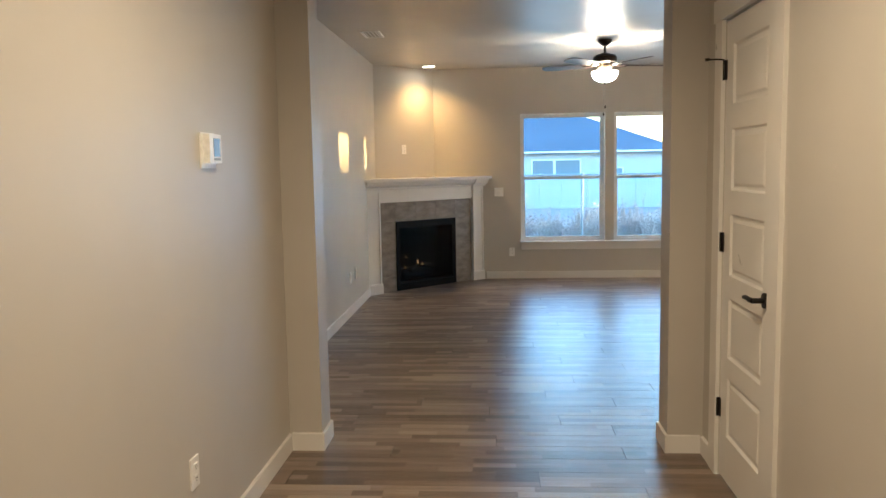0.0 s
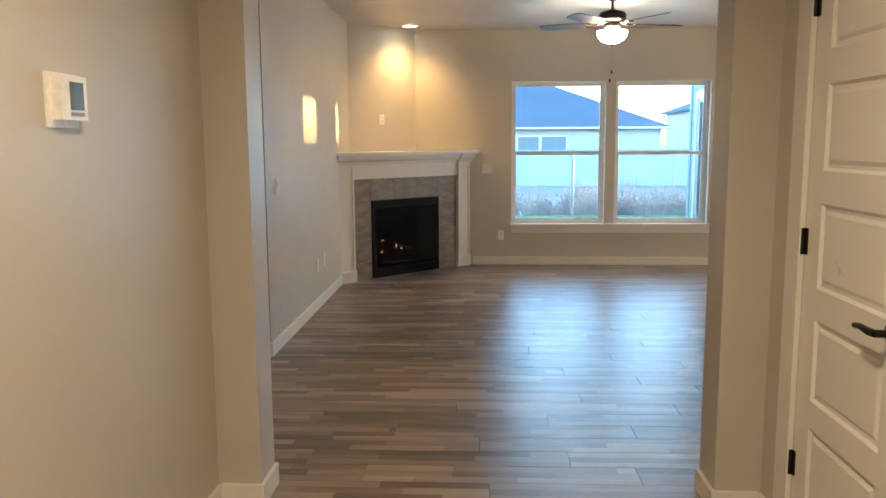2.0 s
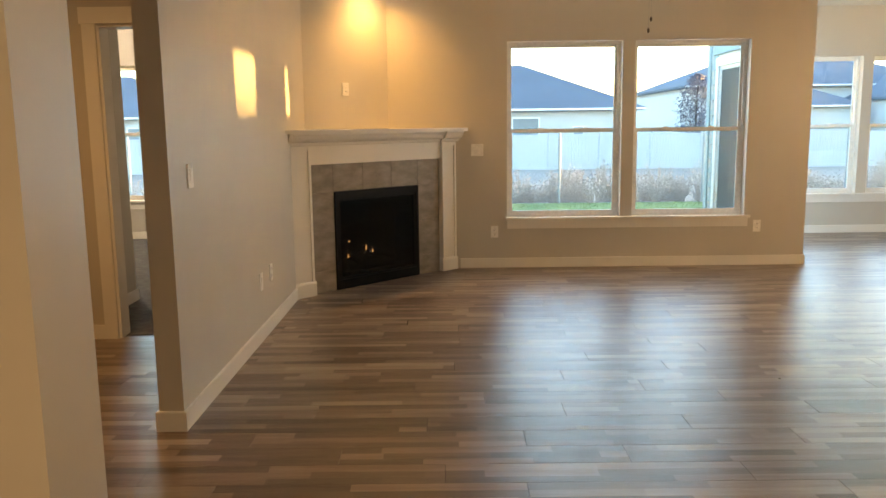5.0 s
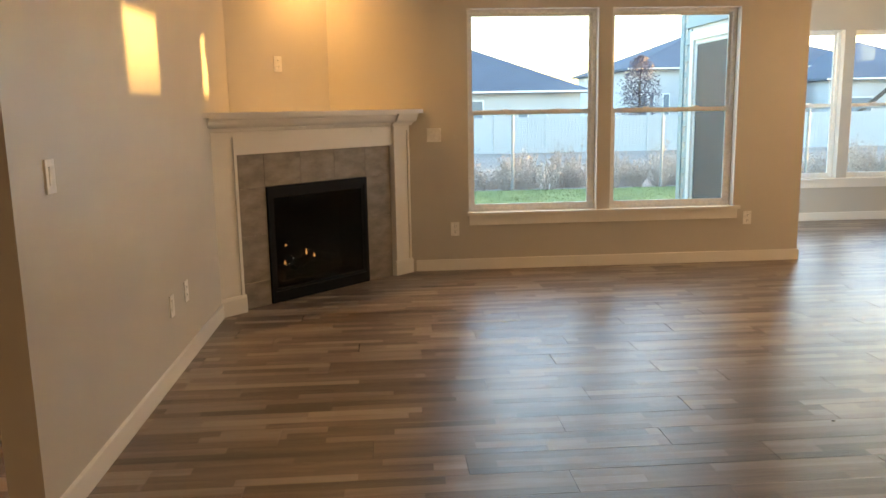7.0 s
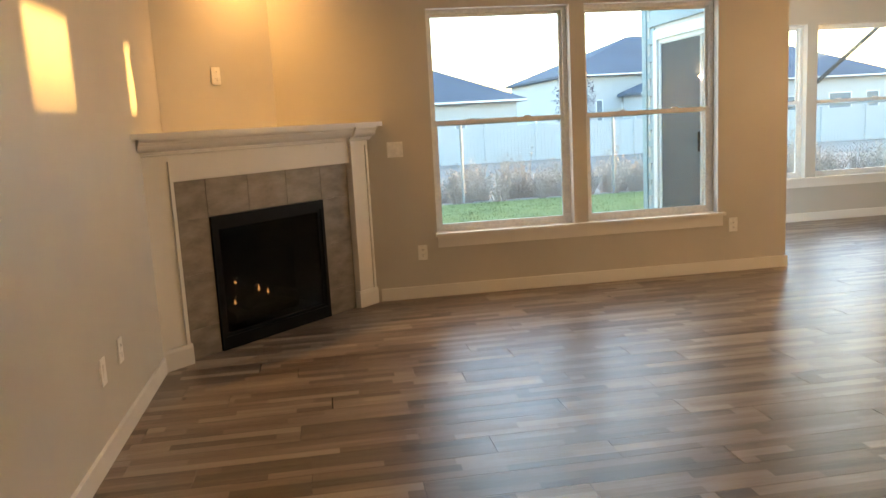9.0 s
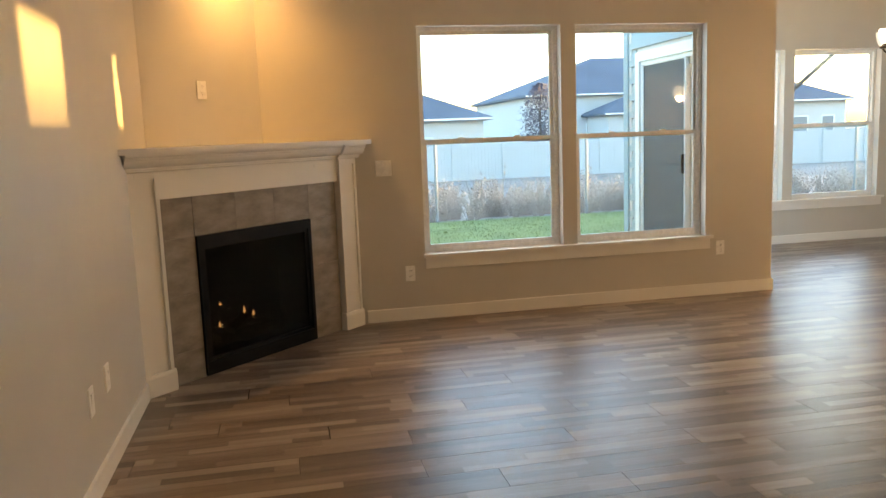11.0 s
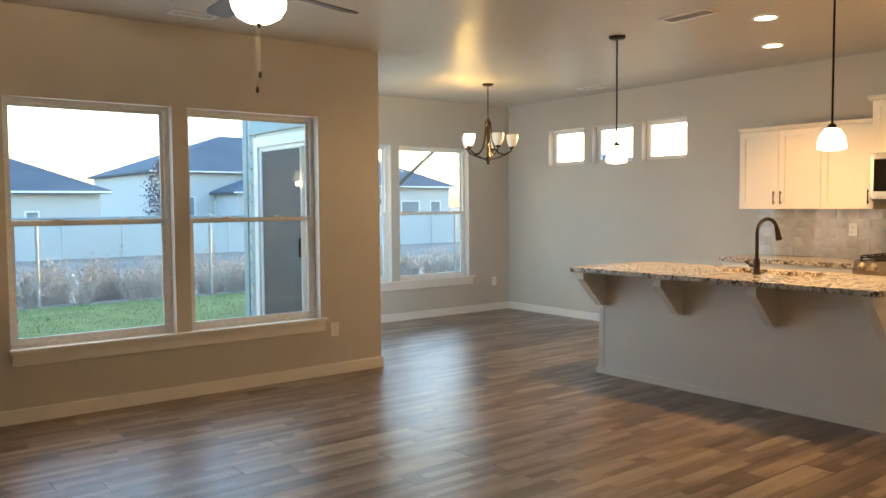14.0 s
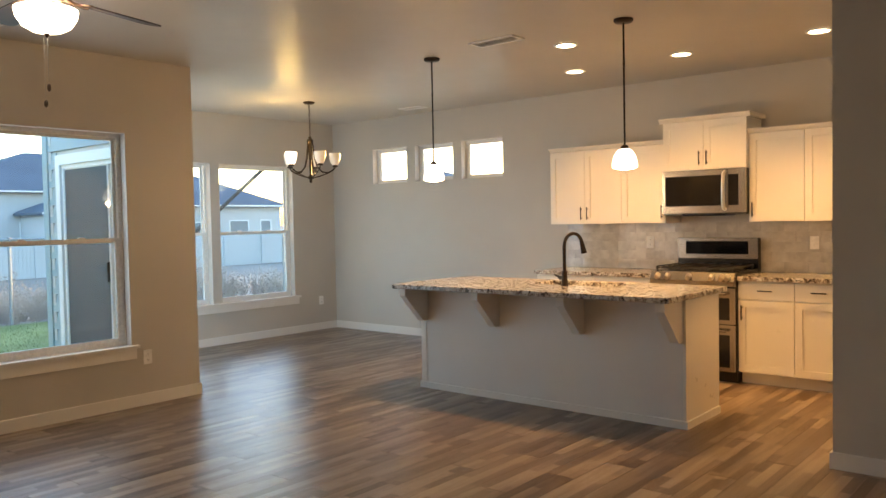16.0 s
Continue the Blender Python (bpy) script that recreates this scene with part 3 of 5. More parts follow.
def ceiling_fan(x, y):
    fan = empty_thing("ceiling_fan", "bronze ceiling fan with dark walnut blades and lit bowl", "ceiling fan", (x, y, H))
    bm = bmesh.new()
    lathe(bm, [(0.072, -0.001), (0.072, -0.012), (0.060, -0.035), (0.030, -0.062), (0.016, -0.066)], 28)
    part("canopy", bm, BRONZE, fan, smooth=True)
    bm = bmesh.new()
    lathe(bm, [(0.013, -0.066), (0.013, -0.140)], 14)
    part("downrod", bm, BRONZE, fan, smooth=True)
    bm = bmesh.new()
    lathe(bm, [(0.022, -0.132), (0.045, -0.142), (0.105, -0.158), (0.122, -0.178), (0.122, -0.222), (0.108, -0.238), (0.080, -0.246)], 32)
    part("motor_housing", bm, BRONZE, fan, smooth=True)
    bm = bmesh.new()
    lathe(bm, [(0.078, -0.246), (0.080, -0.275), (0.066, -0.300), (0.050, -0.312), (0.030, -0.318)], 32)
    for k in range(3):
        a = radians(120 * k + 40)
        tube(bm, [(0.055 * math.cos(a), 0.055 * math.sin(a), -0.305), (0.131 * math.cos(a), 0.131 * math.sin(a), -0.325)], 0.006, 6)
    part("light_fitter", bm, NICKEL, fan, smooth=True)
    bm = bmesh.new()
    lathe(bm, [(0.128, -0.320), (0.136, -0.321), (0.136, -0.330), (0.130, -0.360), (0.106, -0.398), (0.062, -0.422), (0.020, -0.430), (0.004, -0.431), (0.004, -0.427), (0.020, -0.426), (0.060, -0.418), (0.101, -0.395), (0.125, -0.359), (0.129, -0.330), (0.128, -0.320)], 32, caps=False)
    part("glass_bowl", bm, BOWL_GLOW, fan, "lit frosted white glass bowl", True)
    bm = bmesh.new()
    lathe(bm, [(0.012, -0.428), (0.012, -0.436), (0.006, -0.446), (0.002, -0.452)], 12)
    part("finial", bm, BRONZE, fan, smooth=True)
    for i in range(5):
        a = radians(72 * i + 14)
        turn = Matrix.Rotation(a, 4, "Z")
        bm = bmesh.new()
        tube(bm, [turn @ Vector((0.09, 0.0, -0.243)), turn @ Vector((0.15, 0.0, -0.262)), turn @ Vector((0.23, 0.0, -0.262))], [0.013, 0.010, 0.010], 8)
        for s in (-0.03, 0.03):
            tube(bm, [turn @ Vector((0.17, 0.0, -0.262)), turn @ Vector((0.235, s, -0.2605))], 0.007, 6)
        part("blade_iron", bm, BRONZE, fan, smooth=True)
        bm = bmesh.new()
        tilt = Matrix.Rotation(radians(12), 4, "X")
        prof = [(0.19, -0.052), (0.40, -0.064), (0.60, -0.068), (0.645, -0.058), (0.665, -0.030), (0.668, 0.0), (0.665, 0.030), (0.645, 0.058), (0.60, 0.068), (0.40, 0.064), (0.19, 0.052)]
        up = [bm.verts.new(turn @ (tilt @ Vector((u, v, 0.0)) + Vector((0, 0, -0.2525)))) for u, v in prof]
        dn = [bm.verts.new(turn @ (tilt @ Vector((u, v, -0.006)) + Vector((0, 0, -0.2525)))) for u, v in prof]
        bm.faces.new(up), bm.faces.new(dn[::-1])
        for k in range(len(prof)):
            j = (k + 1) % len(prof)
            bm.faces.new((up[k], up[j], dn[j], dn[k]))
        part("blade", bm, BLADE, fan)
    for dx, drop in ((0.006, 0.66), (-0.010, 0.735)):
        bm = bmesh.new()
        for k in range(36):
            z = -0.45 - (drop - 0.45) * k / 36
            lathe(bm, [(0.0008, z), (0.0022, z - 0.002), (0.0008, z - 0.004)], 5, (dx, 0.012))
        tube(bm, [(dx, 0.012, -0.44), (dx, 0.012, -drop)], 0.0009, 4)
        ch = part("pull_chain", bm, GALV, fan, "fine pale bead chain")
        bm = bmesh.new()
        lathe(bm, [(0.003, -drop), (0.008, -drop - 0.006), (0.009, -drop - 0.024), (0.003, -drop - 0.034)], 10, (dx, 0.012))
        part("fob", bm, BLADE, ch, "dark wooden fob", True)
    for k in range(2):
        bulb(x + (0.045, -0.045)[k], y, H - 0.345, FAN_WATTS / 2, 0.03)
    return fan


def pendant(x, y, first=None):
    bulb(x, y, 1.735, PENDANT_WATTS, 0.05, (1.0, 0.64, 0.30))
    if first:
        return copy_thing(first, pose(x, y, H))
    p = empty_thing("pendant_light", "bronze rod pendant with lit white bell glass shade", "pendant light", (x, y, H), group="pendants above the island")
    bm = bmesh.new()
    lathe(bm, [(0.066, -0.001), (0.066, -0.014), (0.055, -0.024), (0.014, -0.028)], 26)
    part("canopy", bm, BRONZE, p, smooth=True)
    bm = bmesh.new()
    for z0, z1 in ((-0.028, -0.30), (-0.302, -0.575), (-0.577, -0.845)):
        lathe(bm, [(0.0065, z0), (0.0065, z1)], 10)
        lathe(bm, [(0.0082, z1 + 0.012), (0.0082, z1 - 0.002)], 10)
    part("rod", bm, BRONZE, p, smooth=True)
    bm = bmesh.new()
    lathe(bm, [(0.010, -0.838), (0.022, -0.845), (0.030, -0.862), (0.030, -0.872)], 18)
    part("socket_cap", bm, BRONZE, p, smooth=True)
    bm = bmesh.new()
    lathe(bm, [(0.030, -0.866), (0.050, -0.878), (0.072, -0.912), (0.083, -0.955), (0.086, -0.985), (0.080, -0.997), (0.050, -1.004), (0.004, -1.006)], 28)
    part("shade", bm, SHADE_GLOW, p, "lit frosted white glass bell shade", True)
    return p


def chandelier(x, y):
    c = empty_thing("chandelier", "antique nickel five-arm chandelier with frosted cup shades", "chandelier", (x, y, H))
    bm = bmesh.new()
    lathe(bm, [(0.064, -0.001), (0.064, -0.012), (0.050, -0.024), (0.010, -0.028)], 24)
    part("canopy", bm, NICKEL, c, smooth=True)
    bm = bmesh.new()
    for k in range(12):
        z = -0.03 - k * 0.029
        ring = [(0.009 * math.cos(t) * (1 if k % 2 else 0), 0.009 * math.cos(t) * (0 if k % 2 else 1), z - 0.017 + 0.019 * math.sin(t)) for t in [2 * math.pi * i / 8 for i in range(9)]]
        tube(bm, ring, 0.0026, 5)
    part("chain", bm, NICKEL, c, smooth=True)
    bm = bmesh.new()
    lathe(bm, [(0.010, -0.375), (0.022, -0.385), (0.014, -0.400), (0.034, -0.412), (0.036, -0.440), (0.030, -0.452)], 18)
    part("top_collar", bm, NICKEL, c, smooth=True)
    bm = bmesh.new()
    lathe(bm, [(0.020, -0.452), (0.020, -0.560), (0.013, -0.640), (0.013, -0.800), (0.030, -0.818), (0.034, -0.838), (0.014, -0.852), (0.018, -0.868), (0.004, -0.888)], 18)
    part("column", bm, NICKEL, c, smooth=True)
    for i in range(5):
        a = radians(72 * i + 180)
        ca, sa = math.cos(a), math.sin(a)
        pts = []
        for r, z in ((0.026, -0.445), (0.036, -0.52), (0.048, -0.62), (0.075, -0.71), (0.125, -0.765), (0.19, -0.775), (0.245, -0.745), (0.268, -0.715)):
            pts.append((r * ca, r * sa, z))
        bm = bmesh.new()
        tube(bm, pts, 0.0085, 8)
        tube(bm, [(0.03 * ca, 0.03 * sa, -0.83), (0.10 * ca, 0.10 * sa, -0.812), (0.19 * ca, 0.19 * sa, -0.778)], 0.006, 6)
        arm = part("arm", bm, NICKEL, c, smooth=True)
        bm = bmesh.new()
        lathe(bm, [(0.006, -0.716), (0.030, -0.712), (0.032, -0.702), (0.022, -0.690), (0.022, -0.672)], 16, (0.268 * ca, 0.268 * sa))
        part("socket_cup", bm, NICKEL, arm, smooth=True)
        bm = bmesh.new()
        lathe(bm, [(0.026, -0.690), (0.044, -0.672), (0.058, -0.630), (0.064, -0.585), (0.063, -0.560), (0.060, -0.560), (0.058, -0.590), (0.050, -0.640), (0.036, -0.670), (0.004, -0.676)], 22, (0.268 * ca, 0.268 * sa))
        lit = i == 0
        part("shade", bm, SHADE_GLOW if lit else SHADE_UNLIT_GLOW, c, "frosted glass cup shade, brightly lit" if lit else "unlit frosted glass cup shade with a faint painted amber glow", True)
        if lit:
            bulb(x + 0.268 * ca, y + 0.268 * sa, H - 0.575, CHANDELIER_WATTS, 0.025, (1.0, 0.68, 0.22))
    return c


FAN_WATTS, PENDANT_WATTS, CHANDELIER_WATTS = 2.7, 1.7, 0.7
ceiling_fan(*FAN_AT)
pend = pendant(*PENDANTS_AT[0])
pendant(*PENDANTS_AT[1], pend)
chandelier(*CHANDELIER_AT)


def vent(x, y, lx, ly, turn=0):
    v = empty_thing("ceiling_vent", "white louvred metal ceiling air register", "air vent", (x, y, H), turn, group="ceiling vents")
    bm = bmesh.new()
    f = 0.022
    for a in ((-lx, lx, -ly, -ly + f), (-lx, lx, ly - f, ly), (-lx, -lx + f, -ly + f, ly - f), (lx - f, lx, -ly + f, ly - f)):
        box(bm, *a, -0.010, -0.001)
    part("frame", bm, PLASTIC, v)
    # flat grey sheet; its colour stands in for shade inside the duct
    part("backing", block(-lx + f, lx - f, -ly + f, ly - f, -0.003, -0.0015), GROUT, v, "grey sheet coloured for the shade in the duct")
    for k in range(4):
        yy = -ly + f + (2 * ly - 2 * f) * (k + 0.5) / 4
        bm = bmesh.new()
        loft(bm, [(yy - 0.010, -0.010), (yy - 0.008, -0.011), (yy + 0.010, -0.004), (yy + 0.008, -0.0035)], -lx + f, lx - f)
        part("slat", bm, PLASTIC, v)


vent(-1.0, 7.78, 0.18, 0.09, 90)
vent(1.60, 10.27, 0.16, 0.07)
vent(4.42, 8.26, 0.20, 0.085, -90)
vent(6.515, 11.0, 0.17, 0.08, -90)


# ---------------------------------------------------------------- wall plates
def plate(name, label, category, at, turn, w=0.072, h=0.115, kind="outlet"):
    """Wall plate facing local -y, turned about z."""
    p = empty_thing(name, label, category, at, turn)
    part("cover_plate", block(-w / 2, w / 2, -0.007, 0.0, -h / 2, h / 2, 0.003), PLASTIC, p)
    if kind == "outlet":
        for z in (-0.022, 0.022):
            b = block(-0.017, 0.017, -0.0095, -0.0071, z - 0.014, z + 0.014, 0.002, 1)
            rec = part("receptacle", b, PLASTIC, p)
            b = bmesh.new()
            for sx in (-0.006, 0.006):
                box(b, sx - 0.0012, sx + 0.0012, -0.0101, -0.0096, z - 0.002, z + 0.007)
            box(b, -0.002, 0.002, -0.0101, -0.0096, z - 0.010, z - 0.006)
            part("slots", b, CASTIRON, rec, "dark plug slots")
    else:
        n = max(1, round(w / 0.06))
        for k in range(n):
            cx = (k - (n - 1) / 2) * 0.046
            b = bmesh.new()
            loft(b, [(-0.0071, -0.033), (-0.0085, -0.033), (-0.0125, 0.033), (-0.0071, 0.033)], cx - 0.016, cx + 0.016)
            part("rocker", b, PLASTIC, p)
    return p


OUT = "white duplex outlet plate on a greige wall"
plate("wall_outlet", OUT, "outlet", (0.356, 10.68, 0.355), 0)
plate("wall_outlet", OUT, "outlet", (2.917, 10.68, 0.385), 0)
plate("wall_outlet", OUT, "outlet", (6.665, 12.874, 0.395), 0)
plate("wall_outlet", OUT, "outlet", (-1.345, 8.12, 0.385), 90, kind="switch")
plate("wall_outlet", OUT, "outlet", (-1.345, 8.42, 0.395), 90)
plate("wall_outlet", OUT, "outlet", (-0.966, 2.945, 0.405), 90)
plate("wall_outlet", "white outlet plate above the mantel shelf", "outlet", (-1.02, 10.318, 1.725), 45)
plate("wall_outlet", "white outlet plate on glazed backsplash tile", "outlet", (6.926, 8.24, 1.18), -90)
plate("wall_outlet", "white outlet plate on glazed backsplash tile", "outlet", (6.926, 6.718, 1.18), -90, kind="switch")
plate("light_switch", "white double rocker switch plate beside the fireplace", "light switch", (0.19, 10.68, 1.152), 0, w=0.118, kind="switch")
plate("light_switch", "white rocker switch plate near the wall corner", "light switch", (-1.345, 6.80, 1.165), 90, kind="switch")
plate("light_switch", "white switch plate inside the bedroom entry", "light switch", (-2.665, 8.75, 1.17), 90, kind="switch")

th = empty_thing("thermostat", "white plastic wall thermostat with grey display", "thermostat", (-0.966, 3.235, 1.59), 90)
part("back_plate", block(-0.075, 0.075, -0.006, 0.0, -0.075, 0.062, 0.003), PLASTIC, th)
part("body", block(-0.055, 0.075, -0.032, -0.0062, -0.056, 0.056, 0.006), PLASTIC, th)
part("display", block(-0.012, 0.056, -0.0335, -0.0322, -0.030, 0.040), SCREEN, th, "grey liquid crystal display")
part("button_row", block(-0.012, 0.056, -0.0335, -0.0322, -0.045, -0.036), GALV, th)


# ---------------------------------------------------------------- closet door
def panel_leaf(width, height, panels, t=0.035):
    """Moulded door leaf in local x (width) and z, front at y = 0 facing -y, with sunk bevelled panels."""
    bm = bmesh.new()
    st = 0.105
    box(bm, 0, st, 0, t, 0, height)
    box(bm, width - st, width, 0, t, 0, height)
    edges = [0.0] + [z for p in panels for z in p] + [height]
    for z0, z1 in zip(edges[0::2], edges[1::2]):
        box(bm, st, width - st, 0, t, z0, z1)
    for z0, z1 in panels:
        outer = [(st, z0), (width - st, z0), (width - st, z1), (st, z1)]
        def ring(inset, y):
            return [bm.verts.new((x + (inset if x < width / 2 else -inset), y, z + (inset if z < (z0 + z1) / 2 else -inset))) for x, z in outer]
        rings = [ring(0.0, 0.0), ring(0.010, 0.010), ring(0.022, 0.010), ring(0.036, 0.004)]
        for a, b in zip(rings, rings[1:]):
            for k in range(4):
                j = (k + 1) % 4
                bm.faces.new((a[k], a[j], b[j], b[k]))
        bm.faces.new(rings[-1])
    return bm


door = empty_thing("door_1", "closed white five-panel moulded closet door with black lever", "door", (1.214, 3.985, 0.0), -90, kind="structure")
LW, LH = 0.668, 2.13
PZ = [(0.215, 0.495), (0.590, 0.870), (0.975, 1.258), (1.365, 1.643), (1.75, 2.02)]
leaf = panel_leaf(LW, LH, PZ)
bmesh.ops.translate(leaf, verts=leaf.verts, vec=(0.004, 0.0, 0.010))
part("leaf", leaf, TRIM, door)
for z in (0.338, 1.131, 1.923):
    bm = bmesh.new()
    lathe(bm, [(0.0065, z - 0.045), (0.0065, z + 0.045)], 10, (0.0, -0.010))
    box(bm, -0.016, 0.022, -0.0035, -0.0005, z - 0.045, z + 0.045)
    hinge = part("hinge", bm, BLACK, door, "black butt hinge")
    if z > 1.8:
        bm = bmesh.new()
        tube(bm, [(0.0, -0.010, z + 0.047), (0.0, -0.035, z + 0.050), (-0.005, -0.085, z + 0.050)], 0.004, 6)
        lathe(bm, [(0.011, z + 0.044), (0.011, z + 0.056)], 10, (-0.005, -0.085))
        part("door_stop", bm, BLACK, hinge)
bm = bmesh.new()
HX, HZ = LW - 0.062, 0.955
tube(bm, [(HX, 0.0, HZ), (HX, -0.010, HZ)], 0.031, 20)
tube(bm, [(HX, -0.008, HZ), (HX, -0.052, HZ)], 0.011, 12)
tube(bm, [(HX, -0.050, HZ), (HX - 0.03, -0.055, HZ), (HX - 0.075, -0.055, HZ + 0.003), (HX - 0.118, -0.050, HZ - 0.004)], [0.011, 0.011, 0.009, 0.008], 10)
part("lever_handle", bm, BLACK, door, "black lever handle", True)
part("latch_plate", block(LW + 0.004, LW + 0.008, 0.001, 0.03, HZ - 0.03, HZ + 0.03), BLACK, door)
part("strike_plate", block(LW + 0.0085, LW + 0.040, -0.0215, -0.0185, HZ - 0.028, HZ + 0.028, 0.001, 1), BLACK, door, "black strike plate on the jamb")
bm = bmesh.new()
box(bm, 0.0, 0.003, 0.001, 0.13, 0.0, 2.147)
box(bm, LW + 0.0085, LW + 0.0100, 0.001, 0.13, 0.0, 2.147)
box(bm, 0.0, LW + 0.0100, 0.04, 0.13, 2.1472, 2.1495)
part("jamb", bm, TRIM, door)

# bedroom door jamb
bm = bmesh.new()
box(bm, -2.324, -2.306, 8.172, 8.308, 0.0, 2.03)
box(bm, -1.519, -1.501, 8.172, 8.308, 0.0, 2.03)
box(bm, -2.324, -1.501, 8.172, 8.308, 2.0302, 2.049)
mesh_thing("jamb", bm, TRIM, "white painted door jamb of the bedroom", "door jamb", kind="structure")
part_light = empty_thing("flush_ceiling_light", "small white lit bedroom ceiling light", "ceiling light", (-3.9, 11.2, H))
bm = bmesh.new()
lathe(bm, [(0.13, -0.001), (0.14, -0.03), (0.11, -0.07), (0.02, -0.09), (0.003, -0.09)], 24)
part("dome", bm, SHADE_GLOW, part_light, smooth=True)
bulb(-3.9, 11.2, H - 0.14, 4.0, 0.06, (1.0, 0.86, 0.68))


# ---------------------------------------------------------------- corner fireplace
FP = pose(-1.345, 9.305, 0, 0, 0, 45)         # local x along the face, local -y into the room


def fire_thing(name, label, category):
    ob = empty_thing(name, label, category)
    ob.matrix_basis = FP
    return ob


mantel = fire_thing("fireplace_mantel", "white painted wood corner mantel with crown moulding", "fireplace mantel")


def leg(u0, u1, wall_side=0.0):
    shaft = part("leg", block(u0 + 0.012 - wall_side, u1 - 0.012, 0.018, 0.070, 0.125, 1.236, 0.002, 1), TRIM, mantel)
    for a, b, z0 in ((u0 + 0.012 - wall_side, u0 + 0.034, 0.125), (u1 - 0.034, u1 - 0.012, 0.125), (u0 + 0.0345, u1 - 0.0345, 1.200)):
        part("edge_strip", block(a, b, 0.006, 0.0179, z0, 1.236, 0.002, 1), TRIM, shaft)
    bm = block(u0 - wall_side, u1, 0.0, 0.075, 0.0, 0.105, 0.002, 1)
    loft(bm, [(0.075, 0.1052), (0.0, 0.1052), (0.005, 0.1245), (0.075, 0.1245)], u0 - wall_side, u1)
    part("plinth", bm, TRIM, mantel)


leg(0.012, 0.208, 0.045)
leg(1.690, 1.895)
part("frieze", block(0.197, 1.701, 0.030, 0.072, 1.082, 1.236, 0.002, 1), TRIM, mantel)


def crown_run(name, u0, u1, fwd):
    """Stepped crown moulding: two beads, a cove and a top fillet, pushed forward over the legs."""
    bm = bmesh.new()
    prof = [(0.072, 1.2362), (0.022, 1.2362), (0.016, 1.242), (0.016, 1.250), (0.006, 1.252), (0.006, 1.262), (-0.002, 1.264)]
    prof += [(-0.002 - 0.040 * math.sin(a), 1.304 - 0.040 * math.cos(a)) for a in [math.pi / 2 * k / 5 for k in range(1, 6)]]
    prof += [(-0.050, 1.306), (-0.050, 1.318), (-0.058, 1.321), (-0.058, 1.3338), (0.072, 1.3338)]
    loft(bm, [(y - (fwd if y < 0.07 else 0), z) for y, z in prof], u0, u1)
    part(name, bm, TRIM, mantel)


crown_run("crown", 0.2145, 1.6835, 0.0)
crown_run("leg_crown", -0.050, 0.214, 0.020)
crown_run("leg_crown", 1.684, 1.912, 0.020)
inv = FP.inverted()
pts = [(-1.343, 9.121), (0.098, 10.562), (0.098, 10.678), (-0.655, 10.676), (-1.343, 9.988)]
bm = bmesh.new()
prism(bm, [tuple((inv @ Vector((x, y, 0)))[:2]) for x, y in pts], 1.3342, 1.366)
soften(bm, 0.003, 1)
part("shelf", bm, TRIM, mantel)
bm = bmesh.new()
prism(bm, [(0.074, 0.0725), (0.450, 0.0725), (0.450, 0.36), (0.362, 0.36)], 0.0, 0.846)
prism(bm, [(1.414, 0.0725), (1.868, 0.0725), (1.580, 0.36), (1.414, 0.36)], 0.0, 0.846)
prism(bm, [(0.074, 0.0725), (1.868, 0.0725), (1.460, 0.48), (0.482, 0.48)], 0.8462, 1.3338)
part("chase", bm, TRIM, mantel)

surround = fire_thing("tile_surround", "taupe stone-look tiles around the firebox", "tile surround")
bm = bmesh.new()
box(bm, 0.205, 0.452, 0.058, 0.0705, 0.0, 1.0815)
box(bm, 1.412, 1.693, 0.058, 0.0705, 0.0, 1.0815)
box(bm, 0.452, 1.412, 0.058, 0.0705, 0.846, 1.0815)
part("grout", bm, FIREGROUT, surround)
JG = 0.003
for u0, u1, z0, z1 in [(0.205, 0.445, 0.848, 1.082), (0.445, 0.768, 0.848, 1.082), (0.768, 1.094, 0.848, 1.082), (1.094, 1.416, 0.848, 1.082), (1.416, 1.693, 0.848, 1.082)] + \
        [(u0, u1, z0, z1) for u0, u1 in ((0.205, 0.450), (1.414, 1.693)) for z0, z1 in ((0.0, 0.185), (0.185, 0.517), (0.517, 0.848))]:
    part("tile", block(u0 + JG / 2, u1 - JG / 2, 0.050, 0.0579, z0 + JG / 2, z1 - JG / 2, 0.0015, 1), FIRETILE, surround)

insert = fire_thing("fireplace_insert", "black gas fireplace insert with glass front, faintly burning", "fireplace")
bm = bmesh.new()
U0, U1, ZT = 0.452, 1.412, 0.845
box(bm, U0, U0 + 0.030, 0.036, 0.062, 0.004, ZT)
box(bm, U1 - 0.030, U1, 0.036, 0.062, 0.004, ZT)
box(bm, U0 + 0.030, U1 - 0.030, 0.036, 0.062, ZT - 0.060, ZT)
box(bm, U0 + 0.030, U1 - 0.030, 0.036, 0.062, 0.004, 0.085)
soften(bm, 0.003, 1)
part("frame", bm, INSERTBLACK, insert)
bm = bmesh.new()
box(bm, U0 + 0.030, U0 + 0.055, 0.044, 0.062, 0.086, ZT - 0.061)
box(bm, U1 - 0.055, U1 - 0.030, 0.044, 0.062, 0.086, ZT - 0.061)
box(bm, U0 + 0.055, U1 - 0.055, 0.044, 0.062, 0.086, 0.106)
box(bm, U0 + 0.055, U1 - 0.055, 0.044, 0.062, ZT - 0.081, ZT - 0.061)
part("inner_bezel", bm, INSERTBLACK, insert)
g = part("glass", block(U0 + 0.055, U1 - 0.055, 0.052, 0.056, 0.106, ZT - 0.081), clear_glass("smoked_glass", (0.11, 0.11, 0.115, 1), 1.22), insert, "smoked glass front")
bm = bmesh.new()
box(bm, U0 + 0.032, U1 - 0.032, 0.34, 0.35, 0.02, ZT - 0.02)
